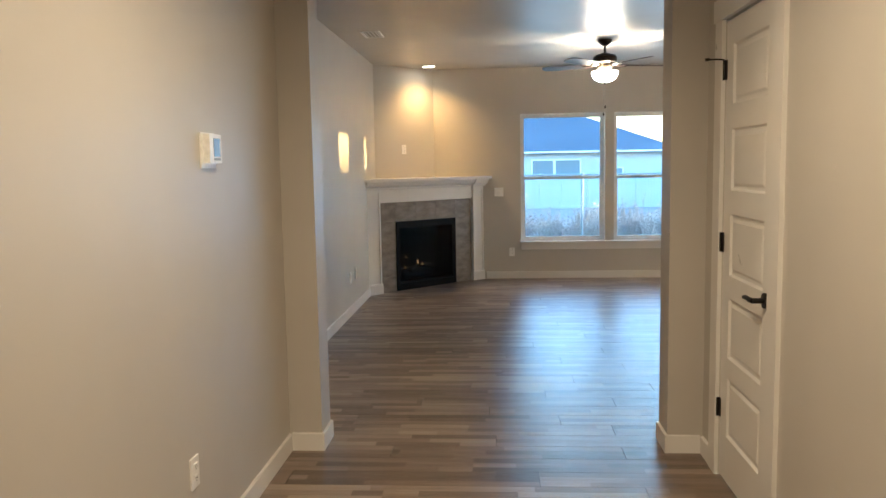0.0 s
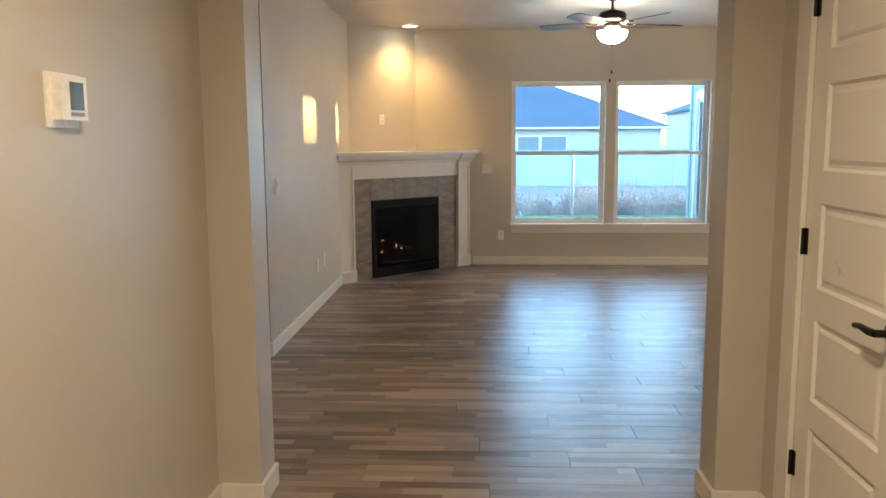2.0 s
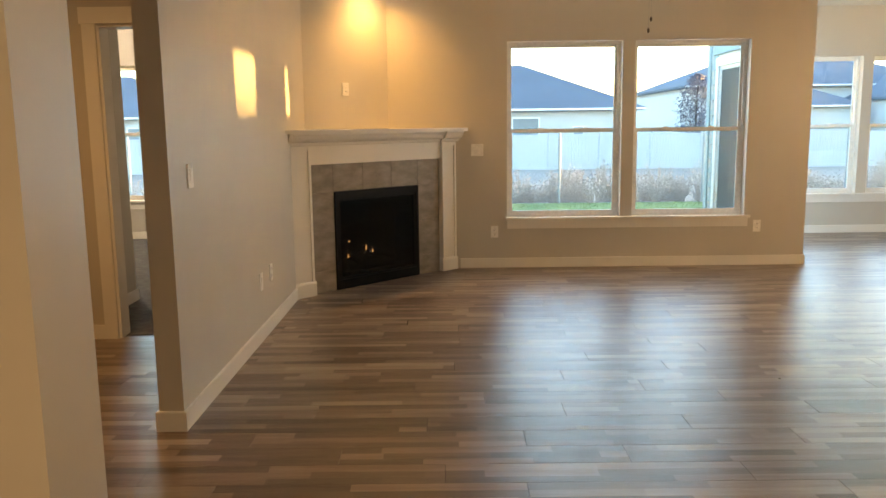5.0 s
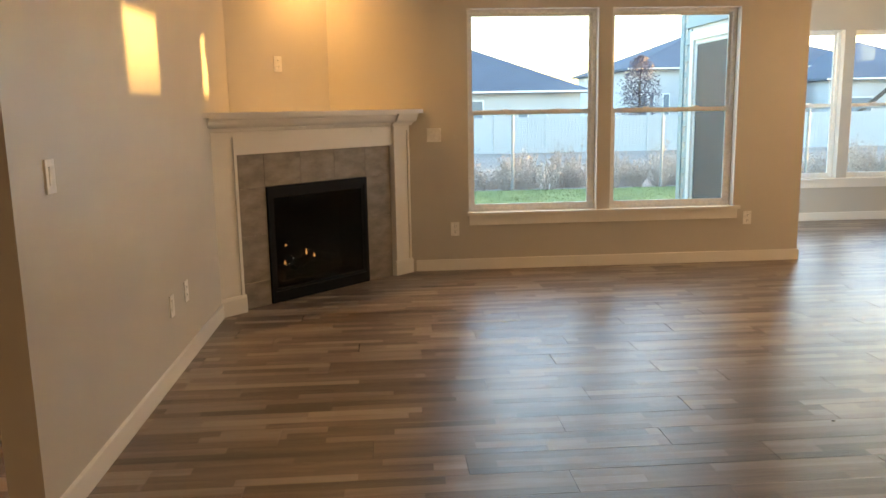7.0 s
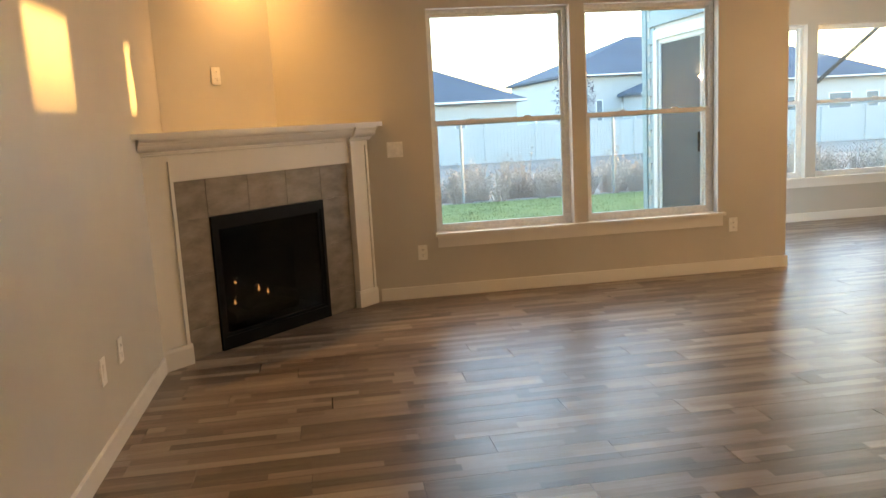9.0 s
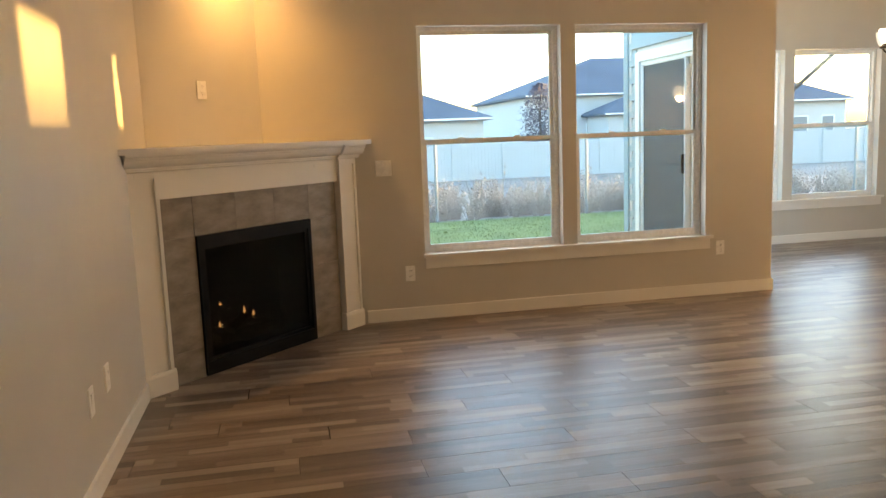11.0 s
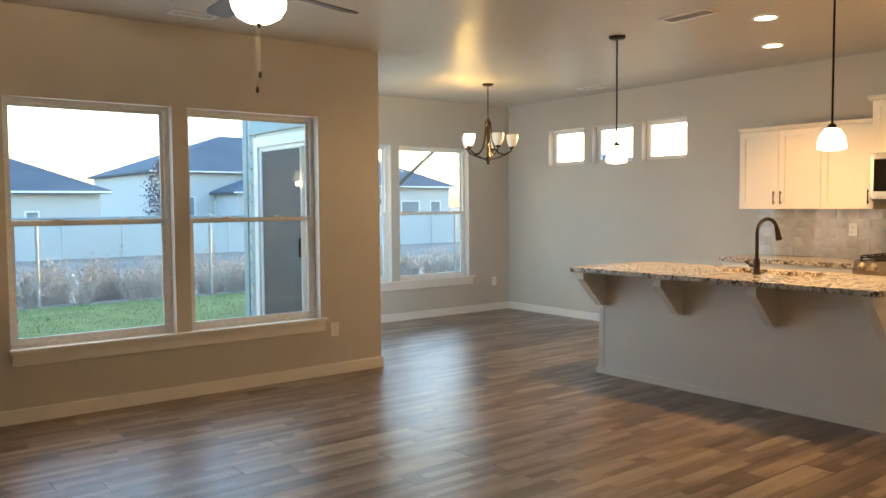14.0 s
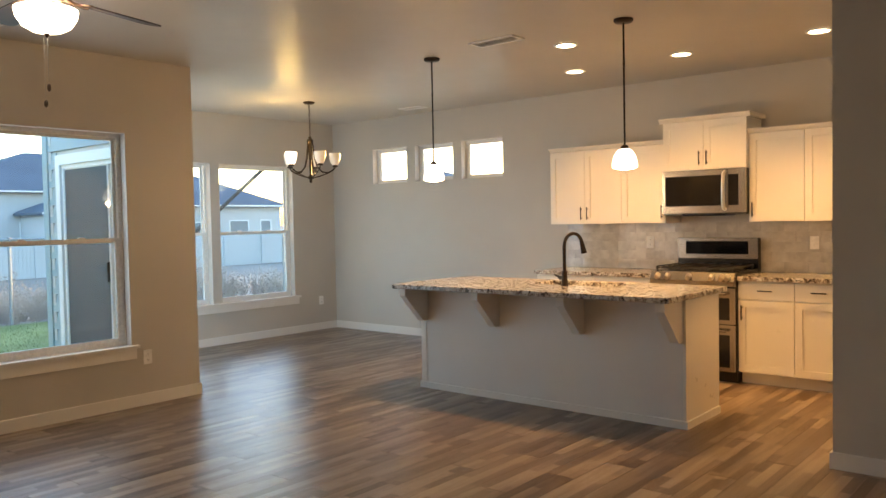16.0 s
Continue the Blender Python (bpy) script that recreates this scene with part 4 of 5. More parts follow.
box(bm, U0 + 0.032, U0 + 0.040, 0.066, 0.34, 0.02, ZT - 0.02)
box(bm, U1 - 0.040, U1 - 0.032, 0.066, 0.34, 0.02, ZT - 0.02)
box(bm, U0 + 0.040, U1 - 0.040, 0.066, 0.34, 0.02, 0.11)
box(bm, U0 + 0.040, U1 - 0.040, 0.066, 0.34, ZT - 0.03, ZT - 0.02)
part("firebox", bm, CASTIRON, insert)
random.seed(5)
for a, b, r in (((0.62, 0.14, 0.16), (1.20, 0.17, 0.16), 0.045), ((0.66, 0.24, 0.18), (1.24, 0.22, 0.18), 0.05), ((0.72, 0.12, 0.22), (0.98, 0.24, 0.27), 0.036), ((1.16, 0.12, 0.22), (0.90, 0.23, 0.30), 0.034)):
    bm = bmesh.new()
    steps = 7
    tube(bm, [tuple(a[k] + (b[k] - a[k]) * i / steps + random.uniform(-0.008, 0.008) for k in range(3)) for i in range(steps + 1)], [r * random.uniform(0.8, 1.1) for _ in range(steps + 1)], 9)
    part("log", bm, LOG, insert, "charred ceramic log", True)
for u, v, z, h in ((0.645, 0.13, 0.25, 0.035), (0.66, 0.13, 0.385, 0.02), (0.84, 0.12, 0.30, 0.05), (0.915, 0.12, 0.27, 0.035)):
    bm = bmesh.new()
    lathe(bm, [(0.002, z), (0.008, z + h * 0.2), (0.006, z + h * 0.55), (0.001, z + h)], 8, (u, v))
    part("flame", bm, EMBER, insert, "small yellow gas flame", True)


# ---------------------------------------------------------------- kitchen run along the east wall (faces look towards -x)
def shaker(w, h, t=0.020, st=0.058):
    """Shaker door front: local x width, local z height, face at y = 0 looking to -y."""
    bm = bmesh.new()
    box(bm, 0, st, 0, t, 0, h)
    box(bm, w - st, w, 0, t, 0, h)
    box(bm, st, w - st, 0, t, 0, st)
    box(bm, st, w - st, 0, t, h - st, h)
    soften(bm, 0.0015, 1)
    box(bm, st, w - st, 0.011, t - 0.002, st, h - st)
    return bm


def bar_pull(x, z, length, upright=True):
    bm = bmesh.new()
    e = length / 2
    ends = ((x, z - e), (x, z + e)) if upright else ((x - e, z), (x + e, z))
    tube(bm, [(ends[0][0], -0.028, ends[0][1]), (ends[1][0], -0.028, ends[1][1])], 0.0055, 10)
    for k in (0.14, 0.86):
        px, pz = ends[0][0] + (ends[1][0] - ends[0][0]) * k, ends[0][1] + (ends[1][1] - ends[0][1]) * k
        tube(bm, [(px, 0.001, pz), (px, -0.028, pz)], 0.0045, 8)
    return bm


def cabinet(name, label, y_far, width, x_face, depth, z0, z1, fronts, toe=False, crown=False, group=""):
    """Cabinet unit; local x runs towards -y of the room. fronts: (x0, x1, z0, z1, pull) with pull 'L', 'R', 'T' (drawer)."""
    c = empty_thing(name, label, "cabinet", (x_face, y_far, 0), -90, group=group)
    bm = bmesh.new()
    box(bm, 0.001, width - 0.001, 0.021, depth, z0 + (0.10 if toe else 0), z1)
    if toe:
        box(bm, 0.002, width - 0.002, 0.085, depth - 0.01, 0.0, 0.0995)
    part("body", bm, CAB, c)
    if crown:
        bm = bmesh.new()
        loft(bm, [(0.021, z1), (0.012, z1), (-0.004, z1 + 0.010), (-0.012, z1 + 0.024), (-0.030, z1 + 0.034), (-0.030, z1 + 0.042), (0.021, z1 + 0.042)], -crown, width + crown)
        if crown > 0.01:
            box(bm, -crown, -0.0005, 0.0215, depth, z1 + 0.008, z1 + 0.042)
            box(bm, width + 0.0005, width + crown, 0.0215, depth, z1 + 0.008, z1 + 0.042)
        part("crown", bm, CAB, c)
    for x0, x1, f0, f1, pull in fronts:
        g = 0.0018
        bm = shaker(x1 - x0 - 2 * g, f1 - f0 - 2 * g) if pull != "T" else block(0, x1 - x0 - 2 * g, 0, 0.020, 0, f1 - f0 - 2 * g, 0.0015, 1)
        bmesh.ops.translate(bm, verts=bm.verts, vec=(x0 + g, 0, f0 + g))
        d = part("drawer_front" if pull == "T" else "door", bm, CAB, c)
        if pull == "T":
            part("handle", bar_pull((x0 + x1) / 2, (f0 + f1) / 2, 0.115, False), BLACK, d, "black bar pull", True)
        elif pull:
            hx = x0 + 0.034 if pull[0] == "L" else x1 - 0.034
            hz = f0 + 0.105 if pull[1] == "b" else f1 - 0.105
            part("handle", bar_pull(hx, hz, 0.125), BLACK, d, "black bar pull", True)
    return c


XW = 6.94
XU, XB, XL = 6.60, 6.55, 6.325
UPL = "white shaker wall cabinet with black bar pulls"
cabinet("wall_cabinet", UPL, 9.185, 0.80, XU, XW - XU, 1.372, 2.105, [(0, 0.40, 1.372, 2.105, "Rb"), (0.40, 0.80, 1.372, 2.105, "Lb")], crown=0.004, group="wall cabinets")
cabinet("wall_cabinet", UPL, 8.384, 0.455, XU, XW - XU, 1.372, 2.105, [(0, 0.455, 1.372, 2.105, "Rb")], crown=0.004, group="wall cabinets")
cabinet("wall_cabinet", "short deep white shaker cabinet above the microwave", 7.928, 0.762, XB, XW - XB, 1.846, 2.285, [(0, 0.381, 1.846, 2.285, "Rb"), (0.381, 0.762, 1.846, 2.285, "Lb")], crown=0.035, group="wall cabinets")
cabinet("wall_cabinet", UPL, 7.165, 0.455, XU, XW - XU, 1.372, 2.135, [(0, 0.455, 1.372, 2.135, "Lb")], crown=0.004, group="wall cabinets")
cabinet("wall_cabinet", UPL, 6.709, 0.755, XU, XW - XU, 1.372, 2.135, [(0, 0.378, 1.372, 2.135, "Rb"), (0.378, 0.755, 1.372, 2.135, "Lb")], crown=0.004, group="wall cabinets")
BSL = "white shaker base cabinet with drawer and black bar pulls"
for yf, w in ((9.185, 0.635), (8.549, 0.62), (7.165, 0.452), (6.712, 0.755)):
    if w < 0.5:
        fr = [(0, w, 0.105, 0.715, "Lt"), (0, w, 0.725, 0.872, "T")]
    elif w > 0.7:
        fr = [(0, w / 2, 0.105, 0.715, "Rt"), (w / 2, w, 0.105, 0.715, "Lt"), (0, w / 2, 0.725, 0.872, "T"), (w / 2, w, 0.725, 0.872, "T")]
    else:
        fr = [(0, w / 2, 0.105, 0.715, "Rt"), (w / 2, w, 0.105, 0.715, "Lt"), (0, w, 0.725, 0.872, "T")]
    cabinet("base_cabinet", BSL, yf, w, XL, XW - XL, 0.0, 0.876, fr, toe=True, group="base cabinets")
for y0, y1 in ((7.932, 9.205), (5.955, 7.163)):
    mesh_thing("countertop", block(6.295, 6.938, y0, y1, 0.878, 0.916, 0.004), GRANITE, "polished speckled granite countertop on the base cabinets", "countertop", group="wall countertops")


# microwave
# paler copy of the stainless steel, with lamp highlights put into its colour
HANDLESTEEL = brushed("lit_steel", (0.72, 0.70, 0.66, 1), 0.30)
mw = empty_thing("microwave", "stainless over-range microwave with black glass door", "microwave", (6.525, 7.927, 0), -90)
MWW = 0.758
part("body", block(0.0, MWW, 0.035, 0.405, 1.442, 1.842), BLACKENAMEL, mw)
bm = bmesh.new()
box(bm, 0.0, MWW - 0.155, 0.0, 0.034, 1.790, 1.842)
box(bm, 0.0, MWW - 0.155, 0.0, 0.034, 1.456, 1.520)
box(bm, 0.0, 0.030, 0.0, 0.034, 1.520, 1.790)
box(bm, MWW - 0.20, MWW - 0.155, 0.0, 0.034, 1.520, 1.790)
soften(bm, 0.003, 1)
md = part("door", bm, STEEL, mw, "stainless door frame")
part("window", block(0.030, MWW - 0.20, 0.004, 0.034, 1.520, 1.790), DARKGLASS, md, "black glass door window")
bm = bmesh.new()
hx = MWW - 0.178
tube(bm, [(hx, 0.0, 1.815), (hx, -0.030, 1.800), (hx, -0.046, 1.73), (hx, -0.050, 1.65), (hx, -0.046, 1.57), (hx, -0.030, 1.50), (hx, 0.0, 1.485)], 0.016, 10)
part("handle", bm, HANDLESTEEL, md, "curved stainless handle", True)
bm = bmesh.new()
box(bm, MWW - 0.153, MWW, 0.0, 0.034, 1.456, 1.842)
soften(bm, 0.002, 1)
pan = part("control_panel", bm, STEEL, mw)
part("key_pad", block(MWW - 0.149, MWW - 0.060, -0.0022, -0.0002, 1.520, 1.790), DARKGLASS, pan, "black glass keypad")
part("vent_strip", block(0.18, MWW - 0.18, 0.03, 0.25, 1.430, 1.4415), BLACK, mw)

# range with double oven
rg = empty_thing("range", "stainless double-oven gas range with black backguard", "range", (6.255, 7.926, 0), -90)
RW = 0.756
part("body", block(0.0, RW, 0.045, 0.665, 0.09, 0.905), BLACKENAMEL, rg)
part("toe_panel", block(0.01, RW - 0.01, 0.09, 0.60, 0.0, 0.089), BLACK, rg)
for z0, z1 in ((0.105, 0.50), (0.508, 0.815)):
    bm = block(0.004, RW - 0.004, 0.004, 0.044, z0, z1, 0.004)
    od = part("oven_door", bm, STEEL, rg, "stainless oven door")
    part("window", block(0.045, RW - 0.045, 0.0015, 0.0038, z0 + 0.035, z1 - 0.085), DARKGLASS, od, "black glass oven window")
    bm = bmesh.new()
    zz = z1 - 0.045
    tube(bm, [(0.06, -0.045, zz), (RW - 0.06, -0.045, zz)], 0.011, 10)
    for hx in (0.09, RW - 0.09):
        tube(bm, [(hx, 0.004, zz), (hx, -0.045, zz)], 0.009, 8)
    part("handle", bm, STEEL, od, smooth=True)
bm = bmesh.new()
loft(bm, [(0.044, 0.822), (-0.004, 0.828), (-0.016, 0.872), (0.016, 0.944), (0.044, 0.948)], 0.002, RW - 0.002)
cp = part("control_panel", bm, STEEL, rg)
for k in (0.075, 0.165, 0.36, 0.56, 0.65, 0.70):
    bm = bmesh.new()
    tube(bm, [(k, 0.004, 0.912), (k, -0.018, 0.902), (k, -0.040, 0.892)], [0.027, 0.024, 0.020], 16)
    part("knob", bm, HANDLESTEEL, cp, "brushed steel burner knob", True)
part("cooktop", block(0.004, RW - 0.004, 0.0445, 0.600, 0.906, 0.950, 0.003), BLACKENAMEL, rg)
for gx0, gx1 in ((0.03, 0.255), (0.265, 0.49), (0.50, 0.725)):
    bm = bmesh.new()
    for yy in (0.06, 0.19, 0.32, 0.45, 0.57):
        box(bm, gx0, gx1, yy - 0.006, yy + 0.006, 0.968, 0.980)
    for xx in (gx0 + 0.006, (gx0 + gx1) / 2, gx1 - 0.006):
        box(bm, xx - 0.006, xx + 0.006, 0.06, 0.57, 0.9805, 0.990)
    for xx in (gx0 + 0.012, gx1 - 0.012):
        for yy in (0.06, 0.57):
            box(bm, xx - 0.007, xx + 0.007, yy - 0.007, yy + 0.007, 0.9505, 0.9679)
    part("grate", bm, CASTIRON, rg, "cast-iron burner grate")
for bx, by in ((0.14, 0.17), (0.14, 0.46), (0.378, 0.31), (0.615, 0.17), (0.615, 0.46)):
    bm = bmesh.new()
    lathe(bm, [(0.045, 0.9505), (0.045, 0.958), (0.030, 0.962), (0.004, 0.964)], 16, (bx, by))
    part("burner", bm, CASTIRON, rg, smooth=True)
bg = part("backguard", block(0.002, RW - 0.002, 0.602, 0.668, 0.9126, 1.225, 0.006), BLACKENAMEL, rg, "black backguard")
bm = bmesh.new()
box(bm, 0.004, RW - 0.004, 0.590, 0.6015, 1.195, 1.222)
box(bm, 0.004, RW - 0.004, 0.590, 0.6015, 1.035, 1.075)
box(bm, 0.004, 0.085, 0.590, 0.6015, 1.075, 1.195)
box(bm, RW - 0.085, RW - 0.004, 0.590, 0.6015, 1.075, 1.195)
soften(bm, 0.002, 1)
bt = part("trim_frame", bm, STEEL, bg, "stainless control surround")
part("display", block(0.086, RW - 0.086, 0.594, 0.6012, 1.076, 1.194), DARKGLASS, bg, "black glass display")

# ---------------------------------------------------------------- island
isl = empty_thing("kitchen_island", "greige panelled kitchen island with four white corbels", "kitchen island", (0, 0, 0))
IX0, IX1, IY0, IY1 = 4.690, 5.300, 6.940, 9.290
part("back_panel", block(IX0, IX0 + 0.02, IY0 + 0.012, IY1 - 0.012, 0.0, 0.874), ISLAND, isl, "greige painted back panel")
part("end_panel", block(IX0, IX1 - 0.03, IY0 - 0.008, IY0 + 0.0115, 0.0, 0.874), CAB, isl, "white end panel")
part("end_panel", block(IX0, IX1 - 0.03, IY1 - 0.0115, IY1 + 0.008, 0.0, 0.874), CAB, isl, "white end panel")
bm = bmesh.new()
box(bm, IX0 + 0.021, IX1 - 0.022, IY0 + 0.0118, IY1 - 0.0118, 0.10, 0.874)
box(bm, IX0 + 0.021, IX1 - 0.09, IY0 + 0.0118, IY1 - 0.0118, 0.0, 0.0998)
part("body", bm, CAB, isl)
part("corner_trim", block(IX0 - 0.006, IX0 - 0.0005, IY1 - 0.045, IY1 + 0.009, 0.054, 0.874), CAB, isl)
part("face_frame", block(IX1 - 0.0295, IX1 - 0.0225, IY0 - 0.008, IY0 + 0.0114, 0.10, 0.874), CAB, isl)
for x0, x1, y0, y1 in ((IX0 - 0.016, IX0 - 0.0004, IY0 - 0.024, IY1 + 0.024), (IX0 - 0.0003, IX1 - 0.04, IY0 - 0.024, IY0 - 0.0084), (IX0 - 0.0003, IX1 - 0.04, IY1 + 0.0084, IY1 + 0.024)):
    part("base_moulding", block(x0, x1, y0, y1, 0.0, 0.052, 0.005), TRIM, isl)
for k in range(5):
    y0 = IY0 + 0.012 + k * (IY1 - IY0 - 0.024) / 5
    bm = shaker((IY1 - IY0 - 0.024) / 5 - 0.004, 0.76)
    bmesh.ops.rotate(bm, verts=bm.verts, matrix=Matrix.Rotation(radians(90), 3, "Z"))
    bmesh.ops.translate(bm, verts=bm.verts, vec=(IX1, y0 + 0.002, 0.108))
    part("door", bm, CAB, isl)
CTX = 4.345
for yc in (9.255, 8.50, 7.735, 6.985):
    bm = bmesh.new()
    w = 0.032
    prof = [(IX0 - 0.0005, 0.585), (IX0 - 0.0005, 0.8755), (IX0 - 0.285, 0.8755), (IX0 - 0.285, 0.815), (IX0 - 0.060, 0.585)]
    loft(bm, prof, yc - w, yc + w, "y")
    soften(bm, 0.002, 1)
    part("corbel", bm, CAB, isl, "white painted wedge corbel")

# island top with a sink cut-out
SX0, SX1, SY0, SY1 = 4.905, 5.255, 7.56, 8.32
bm = bmesh.new()
OX0, OX1, OY0, OY1 = CTX, 5.345, 6.895, 9.325
for z, flip in ((0.8785, True), (0.9165, False)):
    o = [bm.verts.new((x, y, z)) for x, y in ((OX0, OY0), (OX1, OY0), (OX1, OY1), (OX0, OY1))]
    i = [bm.verts.new((x, y, z)) for x, y in ((SX0, SY0), (SX1, SY0), (SX1, SY1), (SX0, SY1))]
    for k in range(4):
        j = (k + 1) % 4
        bm.faces.new((o[k], o[j], i[j], i[k]))
    if flip:
        lo, li = o, i
for k in range(4):
    j = (k + 1) % 4
    bm.faces.new((lo[k], lo[j], o[j], o[k]))
    bm.faces.new((li[j], li[k], i[k], i[j]))
bmesh.ops.recalc_face_normals(bm, faces=bm.faces)
soften(bm, 0.004, 2)
mesh_thing("island_countertop", bm, GRANITE, "polished cream granite slab with dark flecks on the island", "countertop")
sk = empty_thing("sink", "undermount stainless kitchen sink in the island", "sink")
bm = bmesh.new()
t = 0.004
box(bm, SX0 - 0.012, SX1 + 0.012, SY0 - 0.012, SY0 - 0.001, 0.68, 0.878)
box(bm, SX0 - 0.012, SX1 + 0.012, SY1 + 0.001, SY1 + 0.012, 0.68, 0.878)
box(bm, SX0 - 0.012, SX0 - 0.001, SY0 - 0.001, SY1 + 0.001, 0.68, 0.878)
box(bm, SX1 + 0.001, SX1 + 0.012, SY0 - 0.001, SY1 + 0.001, 0.68, 0.878)
box(bm, SX0 - 0.001, SX1 + 0.001, SY0 - 0.001, SY1 + 0.001, 0.68, 0.684)
part("bowl", bm, SINKSTEEL, sk)
bm = bmesh.new()
lathe(bm, [(0.045, 0.6842), (0.045, 0.687), (0.02, 0.686)], 18, ((SX0 + SX1) / 2, (SY0 + SY1) / 2))
part("drain", bm, STEEL, sk, smooth=True)
fc = empty_thing("faucet", "tall dark bronze pull-down gooseneck kitchen faucet", "faucet", (4.845, 7.96, 0.9167), -14)
bm = bmesh.new()
lathe(bm, [(0.030, 0.0), (0.030, 0.008), (0.024, 0.016), (0.022, 0.10), (0.019, 0.115)], 20)
part("base", bm, BRONZE, fc, smooth=True)
bm = bmesh.new()
arc = [(0.0, 0.0, 0.11), (0.0, 0.0, 0.30)] + [(0.098 - 0.098 * math.cos(a), 0.0, 0.30 + 0.098 * math.sin(a)) for a in [math.pi * k / 12 for k in range(1, 11)]]
tube(bm, arc, 0.0135, 12)
part("neck", bm, BRONZE, fc, smooth=True)
e = Vector(arc[-1])
bm = bmesh.new()
tube(bm, [e, e + Vector((0.012, 0, -0.035)), e + Vector((0.026, 0, -0.085)), e + Vector((0.032, 0, -0.105))], [0.014, 0.017, 0.021, 0.024], 14)
part("spray_head", bm, BRONZE, fc, smooth=True)
bm = bmesh.new()
tube(bm, [(0.0, 0.018, 0.058), (0.0, 0.056, 0.060)], 0.015, 12)
tube(bm, [(0.0, 0.050, 0.060), (-0.012, 0.066, 0.072), (-0.034, 0.078, 0.088)], [0.010, 0.008, 0.006], 8)
part("lever", bm, BRONZE, fc, smooth=True)

# ---------------------------------------------------------------- outdoors
random.seed(11)


def ground_z(y):
    s = min(1.0, max(0.0, (y - 19.0) / 5.0))
    return -0.22 - 0.55 * s * s * (3 - 2 * s)


bm = bmesh.new()
ys = [-400, -60, -10, 10, 16, 19, 20, 21, 22, 23, 24, 27, 40, 70, 130, 300, 900]
xs = [-700, -200, -80, -40, -20, 0, 20, 40, 80, 200, 700]
grid = [[bm.verts.new((x, y, ground_z(y))) for x in xs] for y in ys]
for r0, r1 in zip(grid, grid[1:]):
    for k in range(len(xs) - 1):
        bm.faces.new((r0[k], r0[k + 1], r1[k + 1], r1[k]))
mesh_thing("ground", bm, DRYGROUND, "dry bare earth ground reaching the horizon", "ground", kind="structure")
bm = bmesh.new()
prism(bm, [(-30, 10.84), (3.18, 10.84), (3.18, 13.04), (40, 13.04), (40, 18.6), (-30, 18.6)], -0.21, -0.16)
mesh_thing("lawn", bm, LAWN, "short green backyard lawn", "lawn", kind="structure")
verts, faces = [], []
for k in range(26000):
    x, y = random.uniform(-9, 16), 13.2 + 5.45 * random.random()
    h, a, w = random.uniform(0.02, 0.045), random.uniform(0, 6.28), 0.006
    n0 = len(verts)
    dx, dy = w * math.cos(a), w * math.sin(a)
    verts += [(x - dx, y - dy, -0.165), (x + dx, y + dy, -0.165), (x + random.uniform(-0.03, 0.03), y + random.uniform(-0.03, 0.03), -0.165 + h)]
    faces.append((n0, n0 + 1, n0 + 2))
me = bpy.data.meshes.new("grass")
me.from_pydata(verts, [], faces)
me.materials.append(LAWN)
tagged(new("grass", me), "short green lawn grass blades", "grass", kind="stuff")
verts, faces = [], []
for k in range(440):
    cx, cy = random.uniform(-12, 22), random.choice((random.gauss(20.0, 0.5), random.gauss(21.5, 1.0)))
    if cy < 19.0:
        continue
    tall = random.uniform(0.30, 0.75) * (1.45 if random.random() < 0.22 else 1.0)
    z0 = ground_z(cy)
    for s in range(30):
        a, r = random.uniform(0, 6.28), random.uniform(0.02, 0.24)
        bx, by = cx + r * 0.5 * math.cos(a), cy + r * 0.5 * math.sin(a)
        tx, ty = cx + r * 1.6 * math.cos(a), cy + r * 1.6 * math.sin(a)
        h = tall * random.uniform(0.45, 1.1)
        n0 = len(verts)
        w = 0.007
        verts += [(bx - w, by, z0), (bx + w, by, z0), ((bx + tx) / 2 + w, (by + ty) / 2, z0 + h * 0.6), ((bx + tx) / 2 - w, (by + ty) / 2, z0 + h * 0.6), (tx, ty, z0 + h)]
        faces += [(n0, n0 + 1, n0 + 2, n0 + 3), (n0 + 3, n0 + 2, n0 + 4)]
        for q in range(5):
            f = random.uniform(0.3, 1.0)
            lx, ly, lz = bx + (tx - bx) * f, by + (ty - by) * f, z0 + h * f
            n0 = len(verts)
            verts += [(lx, ly, lz), (lx + random.uniform(-0.06, 0.06), ly + random.uniform(-0.06, 0.06), lz + random.uniform(0.0, 0.06)), (lx + random.uniform(-0.03, 0.03), ly, lz + random.uniform(0.02, 0.05))]
            faces.append((n0, n0 + 1, n0 + 2))
me = bpy.data.meshes.new("weeds")
me.from_pydata(verts, [], faces)
me.materials.append(WEEDS)
tagged(new("weeds", me), "tall dry tan weeds behind the chain-link fence", "weeds", kind="stuff")

